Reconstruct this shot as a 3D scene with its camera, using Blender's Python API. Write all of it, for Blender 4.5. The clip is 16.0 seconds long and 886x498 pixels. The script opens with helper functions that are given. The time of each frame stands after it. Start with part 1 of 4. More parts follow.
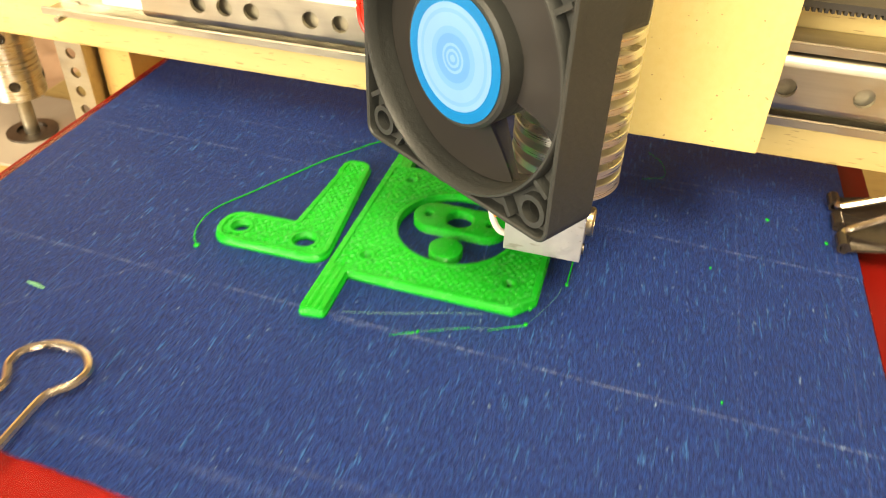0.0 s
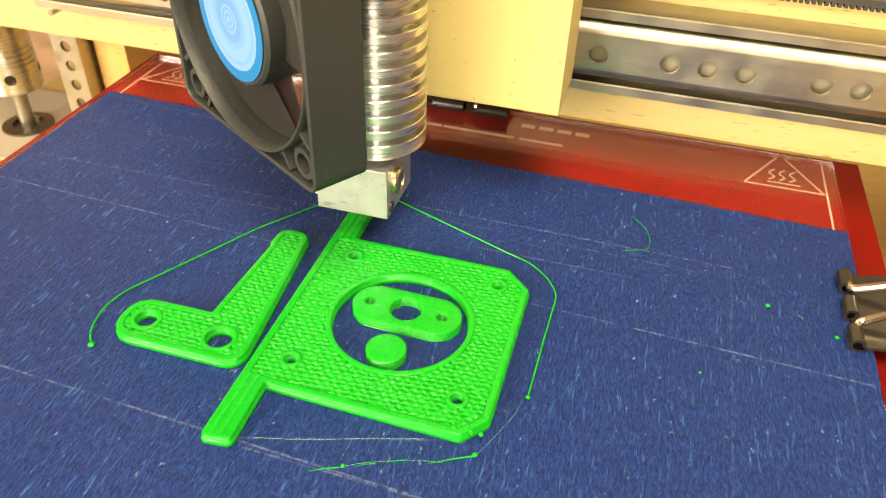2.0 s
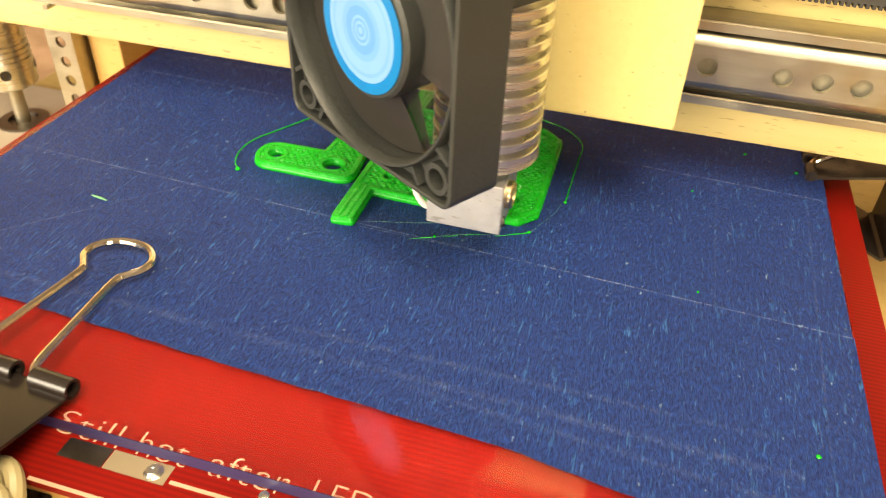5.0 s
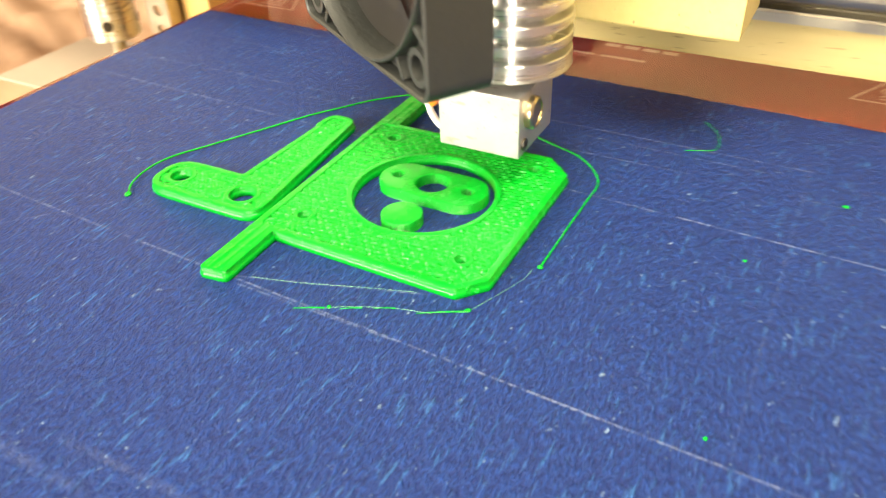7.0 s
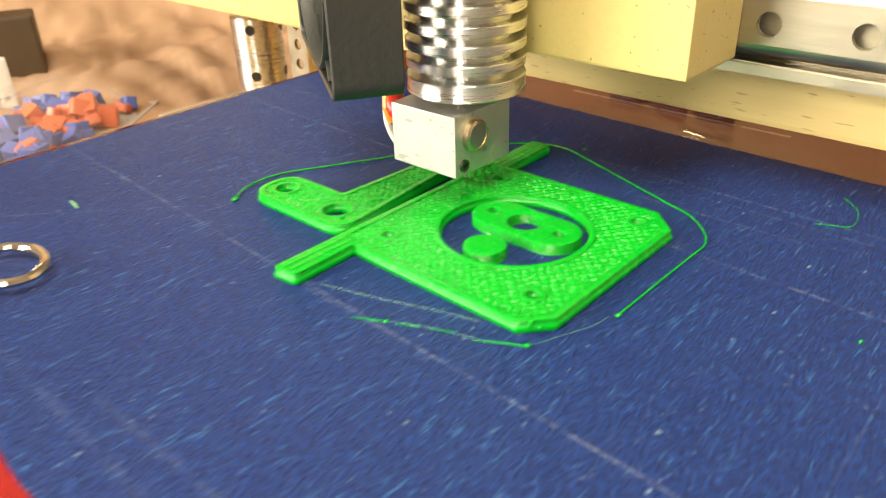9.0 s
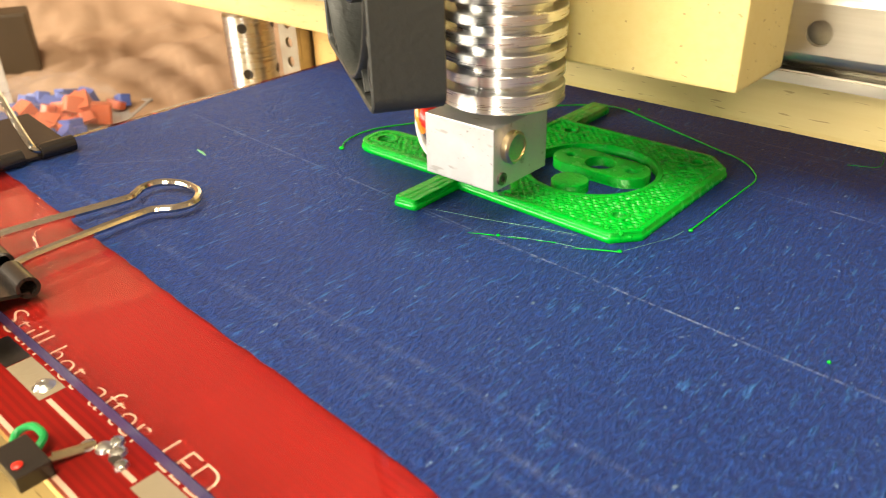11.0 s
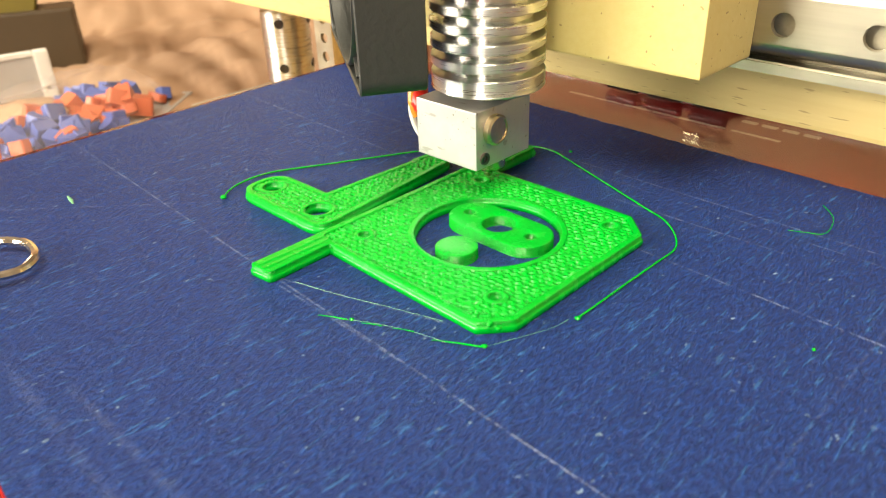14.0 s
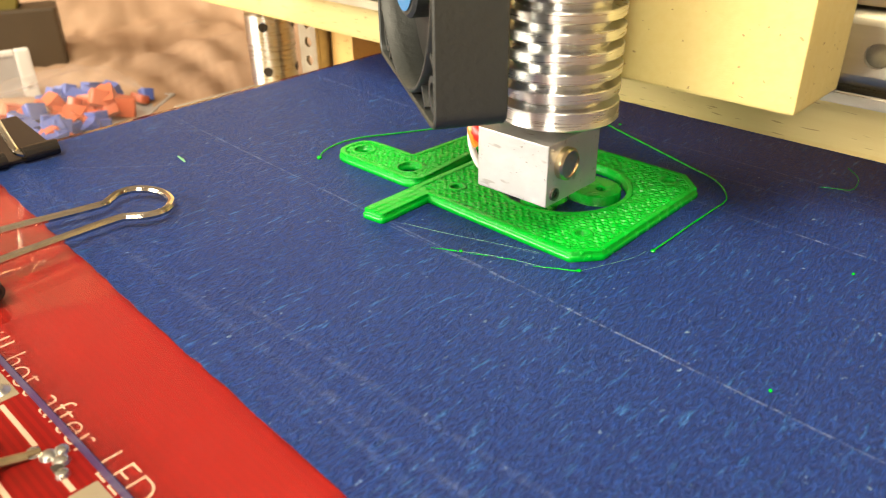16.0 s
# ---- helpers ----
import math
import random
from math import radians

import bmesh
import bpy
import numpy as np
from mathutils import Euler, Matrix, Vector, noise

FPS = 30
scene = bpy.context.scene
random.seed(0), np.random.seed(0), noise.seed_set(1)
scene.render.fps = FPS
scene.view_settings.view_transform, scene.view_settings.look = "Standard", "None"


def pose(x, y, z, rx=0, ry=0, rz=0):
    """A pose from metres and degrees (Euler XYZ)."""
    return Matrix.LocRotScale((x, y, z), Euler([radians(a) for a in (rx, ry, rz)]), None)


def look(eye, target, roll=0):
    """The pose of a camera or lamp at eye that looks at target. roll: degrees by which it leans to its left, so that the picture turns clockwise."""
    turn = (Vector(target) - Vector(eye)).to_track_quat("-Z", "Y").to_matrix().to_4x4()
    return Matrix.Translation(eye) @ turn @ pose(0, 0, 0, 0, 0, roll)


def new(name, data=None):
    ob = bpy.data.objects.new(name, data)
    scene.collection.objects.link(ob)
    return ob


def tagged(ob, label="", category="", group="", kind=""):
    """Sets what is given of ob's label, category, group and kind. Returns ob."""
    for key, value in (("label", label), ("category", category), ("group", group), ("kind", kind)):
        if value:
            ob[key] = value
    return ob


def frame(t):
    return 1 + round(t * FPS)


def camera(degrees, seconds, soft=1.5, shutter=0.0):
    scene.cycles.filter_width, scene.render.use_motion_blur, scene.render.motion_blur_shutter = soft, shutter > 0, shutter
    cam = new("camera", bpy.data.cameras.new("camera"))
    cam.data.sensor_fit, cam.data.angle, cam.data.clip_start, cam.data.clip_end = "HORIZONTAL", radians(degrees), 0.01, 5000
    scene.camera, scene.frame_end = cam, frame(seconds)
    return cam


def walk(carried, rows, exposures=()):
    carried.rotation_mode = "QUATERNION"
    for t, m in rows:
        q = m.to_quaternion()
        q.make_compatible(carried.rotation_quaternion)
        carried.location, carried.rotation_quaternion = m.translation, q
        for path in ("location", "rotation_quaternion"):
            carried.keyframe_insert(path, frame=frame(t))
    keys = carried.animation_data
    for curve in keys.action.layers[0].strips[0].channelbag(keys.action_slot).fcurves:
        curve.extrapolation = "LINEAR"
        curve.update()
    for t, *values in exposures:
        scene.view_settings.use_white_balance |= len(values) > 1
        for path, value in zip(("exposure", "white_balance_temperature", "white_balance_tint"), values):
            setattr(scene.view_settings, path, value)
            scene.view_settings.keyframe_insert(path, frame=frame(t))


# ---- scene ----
cam = camera(59.97, 16.0, soft=1.0, shutter=0.5)
# a small phone lens held close: the far clutter goes soft
cam.data.dof.use_dof = True
cam.data.dof.focus_distance = 0.148
cam.data.dof.aperture_fstop = 36
PATH = [
    (0, 0.04614, -0.1276, 0.10567, 52.482, -1.726, 16.105), (0.5, 0.04698, -0.1277, 0.10578, 52.552, -1.846, 16.128),
    (1, 0.04736, -0.12808, 0.1052, 52.4, -1.884, 16.12), (1.5, 0.04834, -0.12768, 0.10485, 52.371, -1.948, 15.936),
    (2, 0.04789, -0.12724, 0.1055, 52.046, -1.671, 16.162), (2.5, 0.04752, -0.12837, 0.10485, 52.217, -2.005, 16.216),
    (3, 0.04797, -0.12927, 0.10506, 52.173, -1.973, 16.217), (3.5, 0.04894, -0.13054, 0.104, 52.552, -2.249, 16.082),
    (3.7, 0.04965, -0.13062, 0.10375, 52.771, -2.248, 16.1), (5.8, 0.05453, -0.12824, 0.10488, 52.331, -1.823, 16.38),
    (6, 0.05635, -0.12795, 0.10536, 52.34, -1.794, 16.397), (6.5, 0.06128, -0.12733, 0.09951, 52.145, -0.901, 18.282),
    (7, 0.0748, -0.11428, 0.07797, 53.903, 1.989, 27.708), (7.5, 0.08355, -0.09942, 0.06614, 58.238, 3.539, 39.688),
    (8, 0.08589, -0.09641, 0.06447, 59.767, 2.199, 41.309), (8.5, 0.08717, -0.09833, 0.06463, 60.539, 1.752, 41.953),
    (9, 0.08593, -0.09862, 0.06568, 61.172, 1.538, 41.797), (9.2, 0.08621, -0.09965, 0.06494, 61.613, 1.208, 41.599),
    (11.3, 0.09063, -0.09887, 0.06683, 60.995, 1.395, 41.681), (11.5, 0.09125, -0.09985, 0.06759, 60.936, 1.341, 41.746),
    (12, 0.09248, -0.09918, 0.06774, 60.815, 1.214, 41.737), (12.5, 0.09332, -0.09836, 0.06826, 60.979, 1.185, 41.942),
    (13, 0.09377, -0.09921, 0.0676, 60.929, 1, 42.043), (13.5, 0.09603, -0.10183, 0.06698, 60.106, 1.786, 44.544),
    (14, 0.09488, -0.10203, 0.06814, 60.751, 1.808, 44.181), (14.5, 0.09432, -0.10275, 0.06842, 61.022, 1.269, 43.485),
    (15, 0.09416, -0.10307, 0.06888, 61.004, 1.093, 43.443), (15.5, 0.09549, -0.10322, 0.06907, 61.098, 0.984, 43.452),
    (16, 0.09669, -0.10321, 0.06898, 61.075, 0.713, 43.307),
]
walk(cam, [(t, pose(x, y, z, rx, ry, rz)) for t, x, y, z, rx, ry, rz in PATH], [(0.0, -0.2, 6950, 10), (3.5, -0.14, 6950, 10), (5.9, -0.18, 6900, 10), (6.5, 0.02, 6800, 10), (7.0, 0.34, 6400, 10), (7.5, 0.2, 6250, 10), (8.0, -0.06, 6300, 10), (8.5, -0.2, 6400, 10), (11.5, -0.2, 6200, 10), (16.0, -0.2, 6250, 10)])
# bed along y and print head along x, millimetres
BED_ROWS = [
    (0, 0), (0.5, -19.2), (1, -20.1), (1.5, -20.3), (2, -35), (2.5, -27.9), (3, -2.9), (3.5, 21.7), (3.7, 30.9), (5.8, 15), (6, 7.2), (6.5, -15.7),
    (7, -20.3), (7.5, -20.6), (8, -31), (8.5, -33.8), (9, -11.4), (9.2, -1.5), (11.3, 21.7), (11.5, 21.8), (12, 14.9), (12.5, -7.8), (13, -19.9),
    (13.5, -19.6), (14, -20.1), (14.5, -7.8), (15, 5.9), (15.5, 10.4), (16, 10.4),
]
HEAD_ROWS = [
    (0, 0), (0.5, -2.9), (1, -21.8), (1.5, -39.9), (2, -39.8), (2.5, -42.1), (3, -42.1), (3.5, -42.2), (3.7, -41.8), (5.8, 0.6), (6, 0.5), (6.5, 0.5),
    (7, -13.6), (7.5, -36), (8, -39), (8.5, -41.8), (9, -41.8), (9.2, -41.9), (11.3, -21.1), (11.5, -11.2), (12, 0.9), (12.5, 1.1), (13, -5.7),
    (13.5, -27.8), (14, -38.5), (14.5, -30.6), (15, -21.9), (15.5, -23), (16, -17.1),
]

# ---- light: an added, unseen area light over the printer and two windows behind the camera, in a closed room ----
world = bpy.data.worlds.new("world")
scene.world = world
world.use_nodes = True
sky = world.node_tree.nodes.new("ShaderNodeTexSky")
sky.sky_type, sky.sun_disc, sky.sun_elevation, sky.sun_rotation = "NISHITA", False, radians(35), radians(200)
world.node_tree.links.new(sky.outputs[0], world.node_tree.nodes["Background"].inputs[0])
world.node_tree.nodes["Background"].inputs[1].default_value = 0.1


def area_lamp(name, eye, target, sx, sy, power, colour):
    data = bpy.data.lights.new(name, "AREA")
    data.shape, data.size, data.size_y, data.energy, data.color = "RECTANGLE", sx, sy, power, colour
    ob = new(name, data)
    ob.matrix_basis = look(eye, target)
    return ob


# bodiless near light, added so brightness falls off from the bed's middle
area_lamp("overhead_area_light", (0.12, -0.26, 0.60), (0.045, -0.05, 0.0), 0.34, 0.34, 10.2, (1.0, 0.85, 0.60))
area_lamp("window_light", (-0.95, -1.66, 0.60), (0.0, 0.0, 0.0), 1.3, 1.0, 112, (1.0, 0.89, 0.70))
area_lamp("side_window_light", (0.80, -1.66, 0.66), (0.0, 0.0, 0.0), 0.40, 0.9, 16, (1.0, 0.90, 0.74))


# ---- materials ----
class Mat:
    """A node material with short calls for its maps."""

    def __init__(self, name, colour, rough=0.5, metal=0.0, **more):
        self.m = bpy.data.materials.new(name)
        self.m.use_nodes = True
        self.t = self.m.node_tree
        self.p = self.t.nodes["Principled BSDF"]
        self.p.inputs["Base Color"].default_value = (*colour, 1)
        self.p.inputs["Roughness"].default_value = rough
        self.p.inputs["Metallic"].default_value = metal
        for k, v in more.items():
            self.p.inputs[k.replace("_", " ")].default_value = v
        self.col = None
        self.height = None

    def coord(self, scale=(1, 1, 1), source="Object", turn=0):
        c = self.t.nodes.new("ShaderNodeTexCoord")
        m = self.t.nodes.new("ShaderNodeMapping")
        m.inputs["Scale"].default_value = scale
        m.inputs["Rotation"].default_value = (0, 0, radians(turn))
        self.t.links.new(c.outputs[source], m.inputs[0])
        return m.outputs[0]

    def noise(self, scale, stretch=(1, 1, 1), detail=4, rough=0.55, lo=0.35, hi=0.65, turn=0, distort=0.0):
        n = self.t.nodes.new("ShaderNodeTexNoise")
        n.inputs["Scale"].default_value, n.inputs["Detail"].default_value = scale, detail
        n.inputs["Roughness"].default_value, n.inputs["Distortion"].default_value = rough, distort
        self.t.links.new(self.coord(stretch, turn=turn), n.inputs["Vector"])
        return self.ramp(n.outputs[0], lo, hi)

    def ramp(self, value, lo, hi):
        r = self.t.nodes.new("ShaderNodeMapRange")
        r.inputs[1].default_value, r.inputs[2].default_value = lo, hi
        self.t.links.new(value, r.inputs[0])
        return r.outputs[0]

    def math(self, op, a, b=0.0):
        n = self.t.nodes.new("ShaderNodeMath")
        n.operation = op
        for i, v in enumerate((a, b)):
            if isinstance(v, (int, float)):
                n.inputs[i].default_value = v
            else:
                self.t.links.new(v, n.inputs[i])
        return n.outputs[0]

    def tint(self, fac, colour, strength=1.0):
        """Mix the colour in where fac is high."""
        mix = self.t.nodes.new("ShaderNodeMix")
        mix.data_type = "RGBA"
        self.t.links.new(self.math("MULTIPLY", fac, strength), mix.inputs[0])
        if self.col:
            self.t.links.new(self.col, mix.inputs[6])
        else:
            mix.inputs[6].default_value = self.p.inputs["Base Color"].default_value
        mix.inputs[7].default_value = (*colour, 1)
        self.col = mix.outputs[2]
        self.t.links.new(self.col, self.p.inputs["Base Color"])
        return self

    def gloss(self, fac, lo, hi):
        r = self.t.nodes.new("ShaderNodeMapRange")
        r.inputs[3].default_value, r.inputs[4].default_value = lo, hi
        self.t.links.new(fac, r.inputs[0])
        self.t.links.new(r.outputs[0], self.p.inputs["Roughness"])
        return self

    def bump(self, fac, distance, strength=1.0):
        b = self.t.nodes.new("ShaderNodeBump")
        b.inputs["Strength"].default_value, b.inputs["Distance"].default_value = strength, distance
        self.t.links.new(fac, b.inputs["Height"])
        if self.height:
            self.t.links.new(self.height, b.inputs["Normal"])
        self.height = b.outputs[0]
        self.t.links.new(self.height, self.p.inputs["Normal"])
        return self


def tape_material():
    w = Mat("blue_crepe_tape", (0.0108, 0.0212, 0.108), 0.55, Specular_IOR_Level=0.18)
    w.tint(w.noise(16, lo=0.3, hi=0.7), (0.0145, 0.0285, 0.129), 0.9)
    crepe = w.noise(1300, (1.5, 0.5, 1), 4, 0.7, 0.40, 0.64, turn=6)
    w.tint(crepe, (0.021, 0.062, 0.27), 0.9)
    dark = w.noise(1000, (1.6, 0.5, 1), 3, 0.6, 0.55, 0.7, turn=4)
    w.tint(dark, (0.005, 0.012, 0.05), 0.55)
    fleck = w.noise(700, (1.7, 0.24, 1), 3, 0.6, 0.585, 0.70, turn=9)
    patch = w.noise(45, lo=0.3, hi=0.7)
    w.tint(w.math("MULTIPLY", fleck, patch), (0.065, 0.21, 0.53), 0.9)
    fibre = w.noise(1000, (2.4, 0.22, 1), 2, 0.5, 0.64, 0.74, turn=-14)
    w.tint(fibre, (0.10, 0.25, 0.56), 0.4)
    speck = w.noise(900, (1, 0.6, 1), 2, 0.5, 0.70, 0.78)
    w.tint(speck, (0.25, 0.36, 0.5), 0.7)
    # scraped lines: along the seams, and where earlier prints were prised off
    sep = w.t.nodes.new("ShaderNodeSeparateXYZ")
    w.t.links.new(w.coord(), sep.inputs[0])
    wear = w.noise(160, (1, 1, 1), 4, 0.7, 0.36, 0.60)
    fine = w.noise(900, (1, 1, 1), 3, 0.7, 0.38, 0.58)
    worn = w.math("MULTIPLY", w.math("ADD", w.math("MULTIPLY", wear, 0.7), 0.25), fine)

    def scrape(across, along, at0, slope, wide, lo, hi, amount):
        line = w.math("ABSOLUTE", w.math("SUBTRACT", across, w.math("ADD", w.math("MULTIPLY", along, slope), at0)))
        on = w.ramp(line, wide, wide * 0.2)
        within = w.math("MULTIPLY", w.math("GREATER_THAN", along, lo), w.math("LESS_THAN", along, hi))
        w.tint(w.math("MULTIPLY", w.math("MULTIPLY", on, worn), within), (0.24, 0.29, 0.45), amount)

    sx, sy = sep.outputs[0], sep.outputs[1]
    for row in ((0.0282, -0.0415, 0.00032, -0.101, 0.102, 0.65), (-0.0226, -0.046, 0.00034, -0.101, 0.102, 0.7),
                (-0.0640, -0.018, 0.0012, -0.09, 0.09, 0.17), (-0.0592, 0.01, 0.0009, -0.004, 0.085, 0.15),
                (-0.0650, -0.075, 0.0009, 0.02, 0.09, 0.12), (0.0529, -0.012, 0.0003, 0.0, 0.076, 0.75),
                (0.0415, 0.006, 0.00028, 0.02, 0.055, 0.6), (0.0495, -0.02, 0.00022, 0.0, 0.07, 0.45),
                (0.0455, 0.010, 0.0003, -0.095, -0.02, 0.5), (0.0415, 0.02, 0.00025, -0.06, -0.015, 0.4),
                (0.0705, -0.08, 0.0004, -0.100, -0.055, 0.45), (0.0610, -0.03, 0.0003, -0.098, -0.03, 0.4),
                (0.030, 1.03, 0.0003, -0.096, -0.041, 0.5), (-0.0203, 0.300, 0.0003, -0.006, 0.03, 0.55),
                (-0.0235, -0.02, 0.0003, -0.004, 0.026, 0.45), (0.0410, 0.0, 0.00022, 0.0755, 0.083, 0.6)):
        scrape(sy, sx, *row)
    for row in ((0.0754, 0.001, 0.00030, -0.024, 0.053, 0.16), (-0.0945, -0.01, 0.0004, -0.03, 0.02, 0.3),
                (0.0360, 0.42, 0.00025, -0.012, -0.002, 0.6), (0.0965, 0.03, 0.0003, -0.06, 0.05, 0.18)):
        scrape(sx, sy, *row)
    w.gloss(crepe, 0.38, 0.56)
    w.bump(crepe, 0.00036, 0.9).bump(fleck, 0.0003, 0.7)
    return w.m


def wood(name, base, dark, along=(0.08, 1, 1), rough=0.55, scale=220):
    w = Mat(name, base, rough)
    w.tint(w.noise(18, along, 3, lo=0.3, hi=0.75), dark, 0.35)
    grain = w.noise(scale, along, 5, 0.6, 0.42, 0.75)
    w.tint(grain, dark, 0.45)
    dash = w.noise(1500, (0.13, 1, 1), 1, 0.5, 0.66, 0.71)
    w.tint(dash, (dark[0] * 0.45, dark[1] * 0.4, dark[2] * 0.35), 0.6)
    w.bump(grain, 0.0002, 0.4)
    return w.m


def board():
    """Pale fibreboard with dark specks."""
    w = Mat("pale_fibreboard", (0.58, 0.472, 0.18), 0.6)
    w.tint(w.noise(25, lo=0.3, hi=0.7), (0.62, 0.515, 0.215), 0.7)
    w.tint(w.noise(600, detail=3, lo=0.4, hi=0.8), (0.56, 0.43, 0.14), 0.5)
    w.tint(w.noise(1000, detail=1, lo=0.74, hi=0.77), (0.22, 0.13, 0.05), 0.7)
    w.bump(w.noise(500, lo=0.3, hi=0.7), 0.00008, 0.6)
    return w.m


def metal(name, base, rough, stretch=(1, 1, 1), amount=0.12, scale=900):
    w = Mat(name, base, rough, 1.0)
    n = w.noise(scale, stretch, 4, lo=0.3, hi=0.7)
    w.tint(n, tuple(c * 0.75 for c in base), 0.5)
    w.gloss(w.noise(120, lo=0.3, hi=0.7), max(rough - amount, 0.05), rough + amount)
    w.bump(n, 0.00004, 0.4)
    return w.m


def plastic(name, base, rough=0.45, grain=0.00005, second=None):
    w = Mat(name, base, rough)
    n = w.noise(700, lo=0.3, hi=0.7)
    w.tint(w.noise(60, lo=0.3, hi=0.7), second or tuple(c * 0.75 for c in base), 0.5)
    w.bump(n, grain, 0.6)
    return w


def filament():
    w = Mat("bright_green_plastic", (0.002, 0.345, 0.016), 0.3, Specular_IOR_Level=0.3)
    w.p.inputs["Subsurface Weight"].default_value = 0.2
    w.p.inputs["Subsurface Radius"].default_value = (0.1, 1.0, 0.15)
    w.p.inputs["Subsurface Scale"].default_value = 0.0014
    w.tint(w.noise(90, lo=0.3, hi=0.7), (0.001, 0.295, 0.012), 0.6)
    w.gloss(w.noise(400, lo=0.3, hi=0.7), 0.12, 0.34)
    w.bump(w.noise(1500, lo=0.3, hi=0.7), 0.00006, 0.5).bump(w.noise(350, lo=0.3, hi=0.7), 0.00012, 0.5)
    return w.m


def clear(name, colour, rough=0.02, ior=1.5):
    return Mat(name, colour, rough, Transmission_Weight=1.0, IOR=ior, Specular_IOR_Level=0.5).m


TAPE = tape_material()
GREEN = filament()
BEECH = wood("pale_beech", (0.595, 0.468, 0.19), (0.50, 0.355, 0.115))
YELLOW_PLY = wood("yellow_plywood", (0.46, 0.34, 0.125), (0.36, 0.25, 0.08))
BROWN_WOOD = wood("brown_plywood", (0.36, 0.21, 0.08), (0.25, 0.13, 0.045))
POST_WOOD = wood("pine_post", (0.62, 0.40, 0.13), (0.5, 0.29, 0.08), (1, 1, 0.08))
BOARD = board()
def turned_metal():
    w = Mat("turned_aluminium", (0.84, 0.83, 0.80), 0.3, 1.0, Anisotropic=0.9, Anisotropic_Rotation=0.25)
    t = w.t.nodes.new("ShaderNodeTangent")
    t.direction_type, t.axis = "RADIAL", "Z"
    w.t.links.new(t.outputs[0], w.p.inputs["Tangent"])
    w.tint(w.noise(260, (0.4, 0.4, 16), 4, lo=0.3, hi=0.7), (0.66, 0.64, 0.60), 0.6)
    w.gloss(w.noise(300, (0.3, 0.3, 10), lo=0.3, hi=0.7), 0.24, 0.36)
    return w.m


ALU = turned_metal()
def block_metal():
    w = Mat("milled_aluminium", (0.60, 0.59, 0.58), 0.5, 1.0)
    w.tint(w.noise(220, lo=0.35, hi=0.65), (0.53, 0.52, 0.50), 0.5)
    w.tint(w.noise(1500, detail=2, lo=0.69, hi=0.75), (0.20, 0.16, 0.12), 0.7)
    w.tint(w.noise(600, (0.3, 1, 1), 2, lo=0.66, hi=0.72), (0.30, 0.25, 0.20), 0.5)
    w.gloss(w.noise(500, lo=0.3, hi=0.7), 0.5, 0.62)
    w.bump(w.noise(900, lo=0.3, hi=0.7), 0.00003, 0.5)
    return w.m


BLOCK_ALU = block_metal()
ZINC = metal("zinc_plated_steel", (0.47, 0.43, 0.33), 0.4, (0.06, 1, 1), 0.1, 500)
NICKEL = metal("nickel_wire", (0.75, 0.66, 0.54), 0.2)
CAGE = metal("dull_steel", (0.42, 0.38, 0.28), 0.55)
BRASS = metal("brass", (0.66, 0.54, 0.33), 0.3)
STEEL_DARK = metal("dark_steel", (0.16, 0.14, 0.12), 0.4)
SOLDER = metal("solder", (0.72, 0.70, 0.64), 0.25)
FAN_BLACK = plastic("black_fan_plastic", (0.026, 0.028, 0.025), 0.5, 0.00010, (0.036, 0.038, 0.034)).m
CLIP_BLACK = plastic("black_clip_enamel", (0.02, 0.015, 0.012), 0.25, 0.00001).m
RUBBER = plastic("black_rubber_belt", (0.03, 0.027, 0.022), 0.6).m
EDGE_BLUE = plastic("ground_glass_edge", (0.03, 0.025, 0.085), 0.4).m
RED = plastic("red_sleeve", (0.62, 0.02, 0.008), 0.35).m
ORANGE = plastic("amber_tape", (0.75, 0.26, 0.02), 0.3).m
WHITE_SLEEVE = plastic("white_glass_sleeve", (0.75, 0.72, 0.66), 0.6).m
SILK = plastic("white_silkscreen", (0.50, 0.32, 0.22), 0.5, 0.00001).m
PAD = plastic("tinned_pad", (0.24, 0.19, 0.12), 0.35).m
LABEL_LIGHT = plastic("light_blue_label", (0.12, 0.29, 0.56), 0.35, 0.00001).m
LABEL_RING = plastic("blue_label_ring", (0.0, 0.155, 0.42), 0.35, 0.00001).m
LABEL_PALE = plastic("pale_blue_label", (0.155, 0.32, 0.585), 0.35, 0.00001).m
SCRAP_BLUE = plastic("blue_scrap", (0.07, 0.11, 0.38), 0.4).m
SCRAP_ORANGE = plastic("orange_scrap", (0.58, 0.13, 0.05), 0.4).m
GREEN_DARK = plastic("green_wire", (0.01, 0.24, 0.05), 0.35).m
HOLDER_BROWN = plastic("dark_brown_stain", (0.07, 0.045, 0.02), 0.5).m
PLATE_GREY = plastic("pale_grey_plate", (0.37, 0.32, 0.25), 0.35).m
WIRE_CREAM = plastic("cream_wire", (0.40, 0.33, 0.17), 0.4).m
GREY_PLASTIC = plastic("grey_bin_plastic", (0.42, 0.40, 0.38), 0.5).m
PLASTER = plastic("beige_wall_paint", (0.42, 0.38, 0.32), 0.8, 0.0003).m
LABEL_MID = plastic("mid_blue_label", (0.085, 0.245, 0.53), 0.35, 0.00001).m
YELLOW_CARD = plastic("yellow_card", (0.17, 0.13, 0.015), 0.6).m
GLASS = clear("bed_glass", (0.89, 0.90, 0.91), 0.03, 1.38)
BAG = Mat("clear_bag_film", (0.75, 0.66, 0.60), 0.18, Alpha=0.11).m


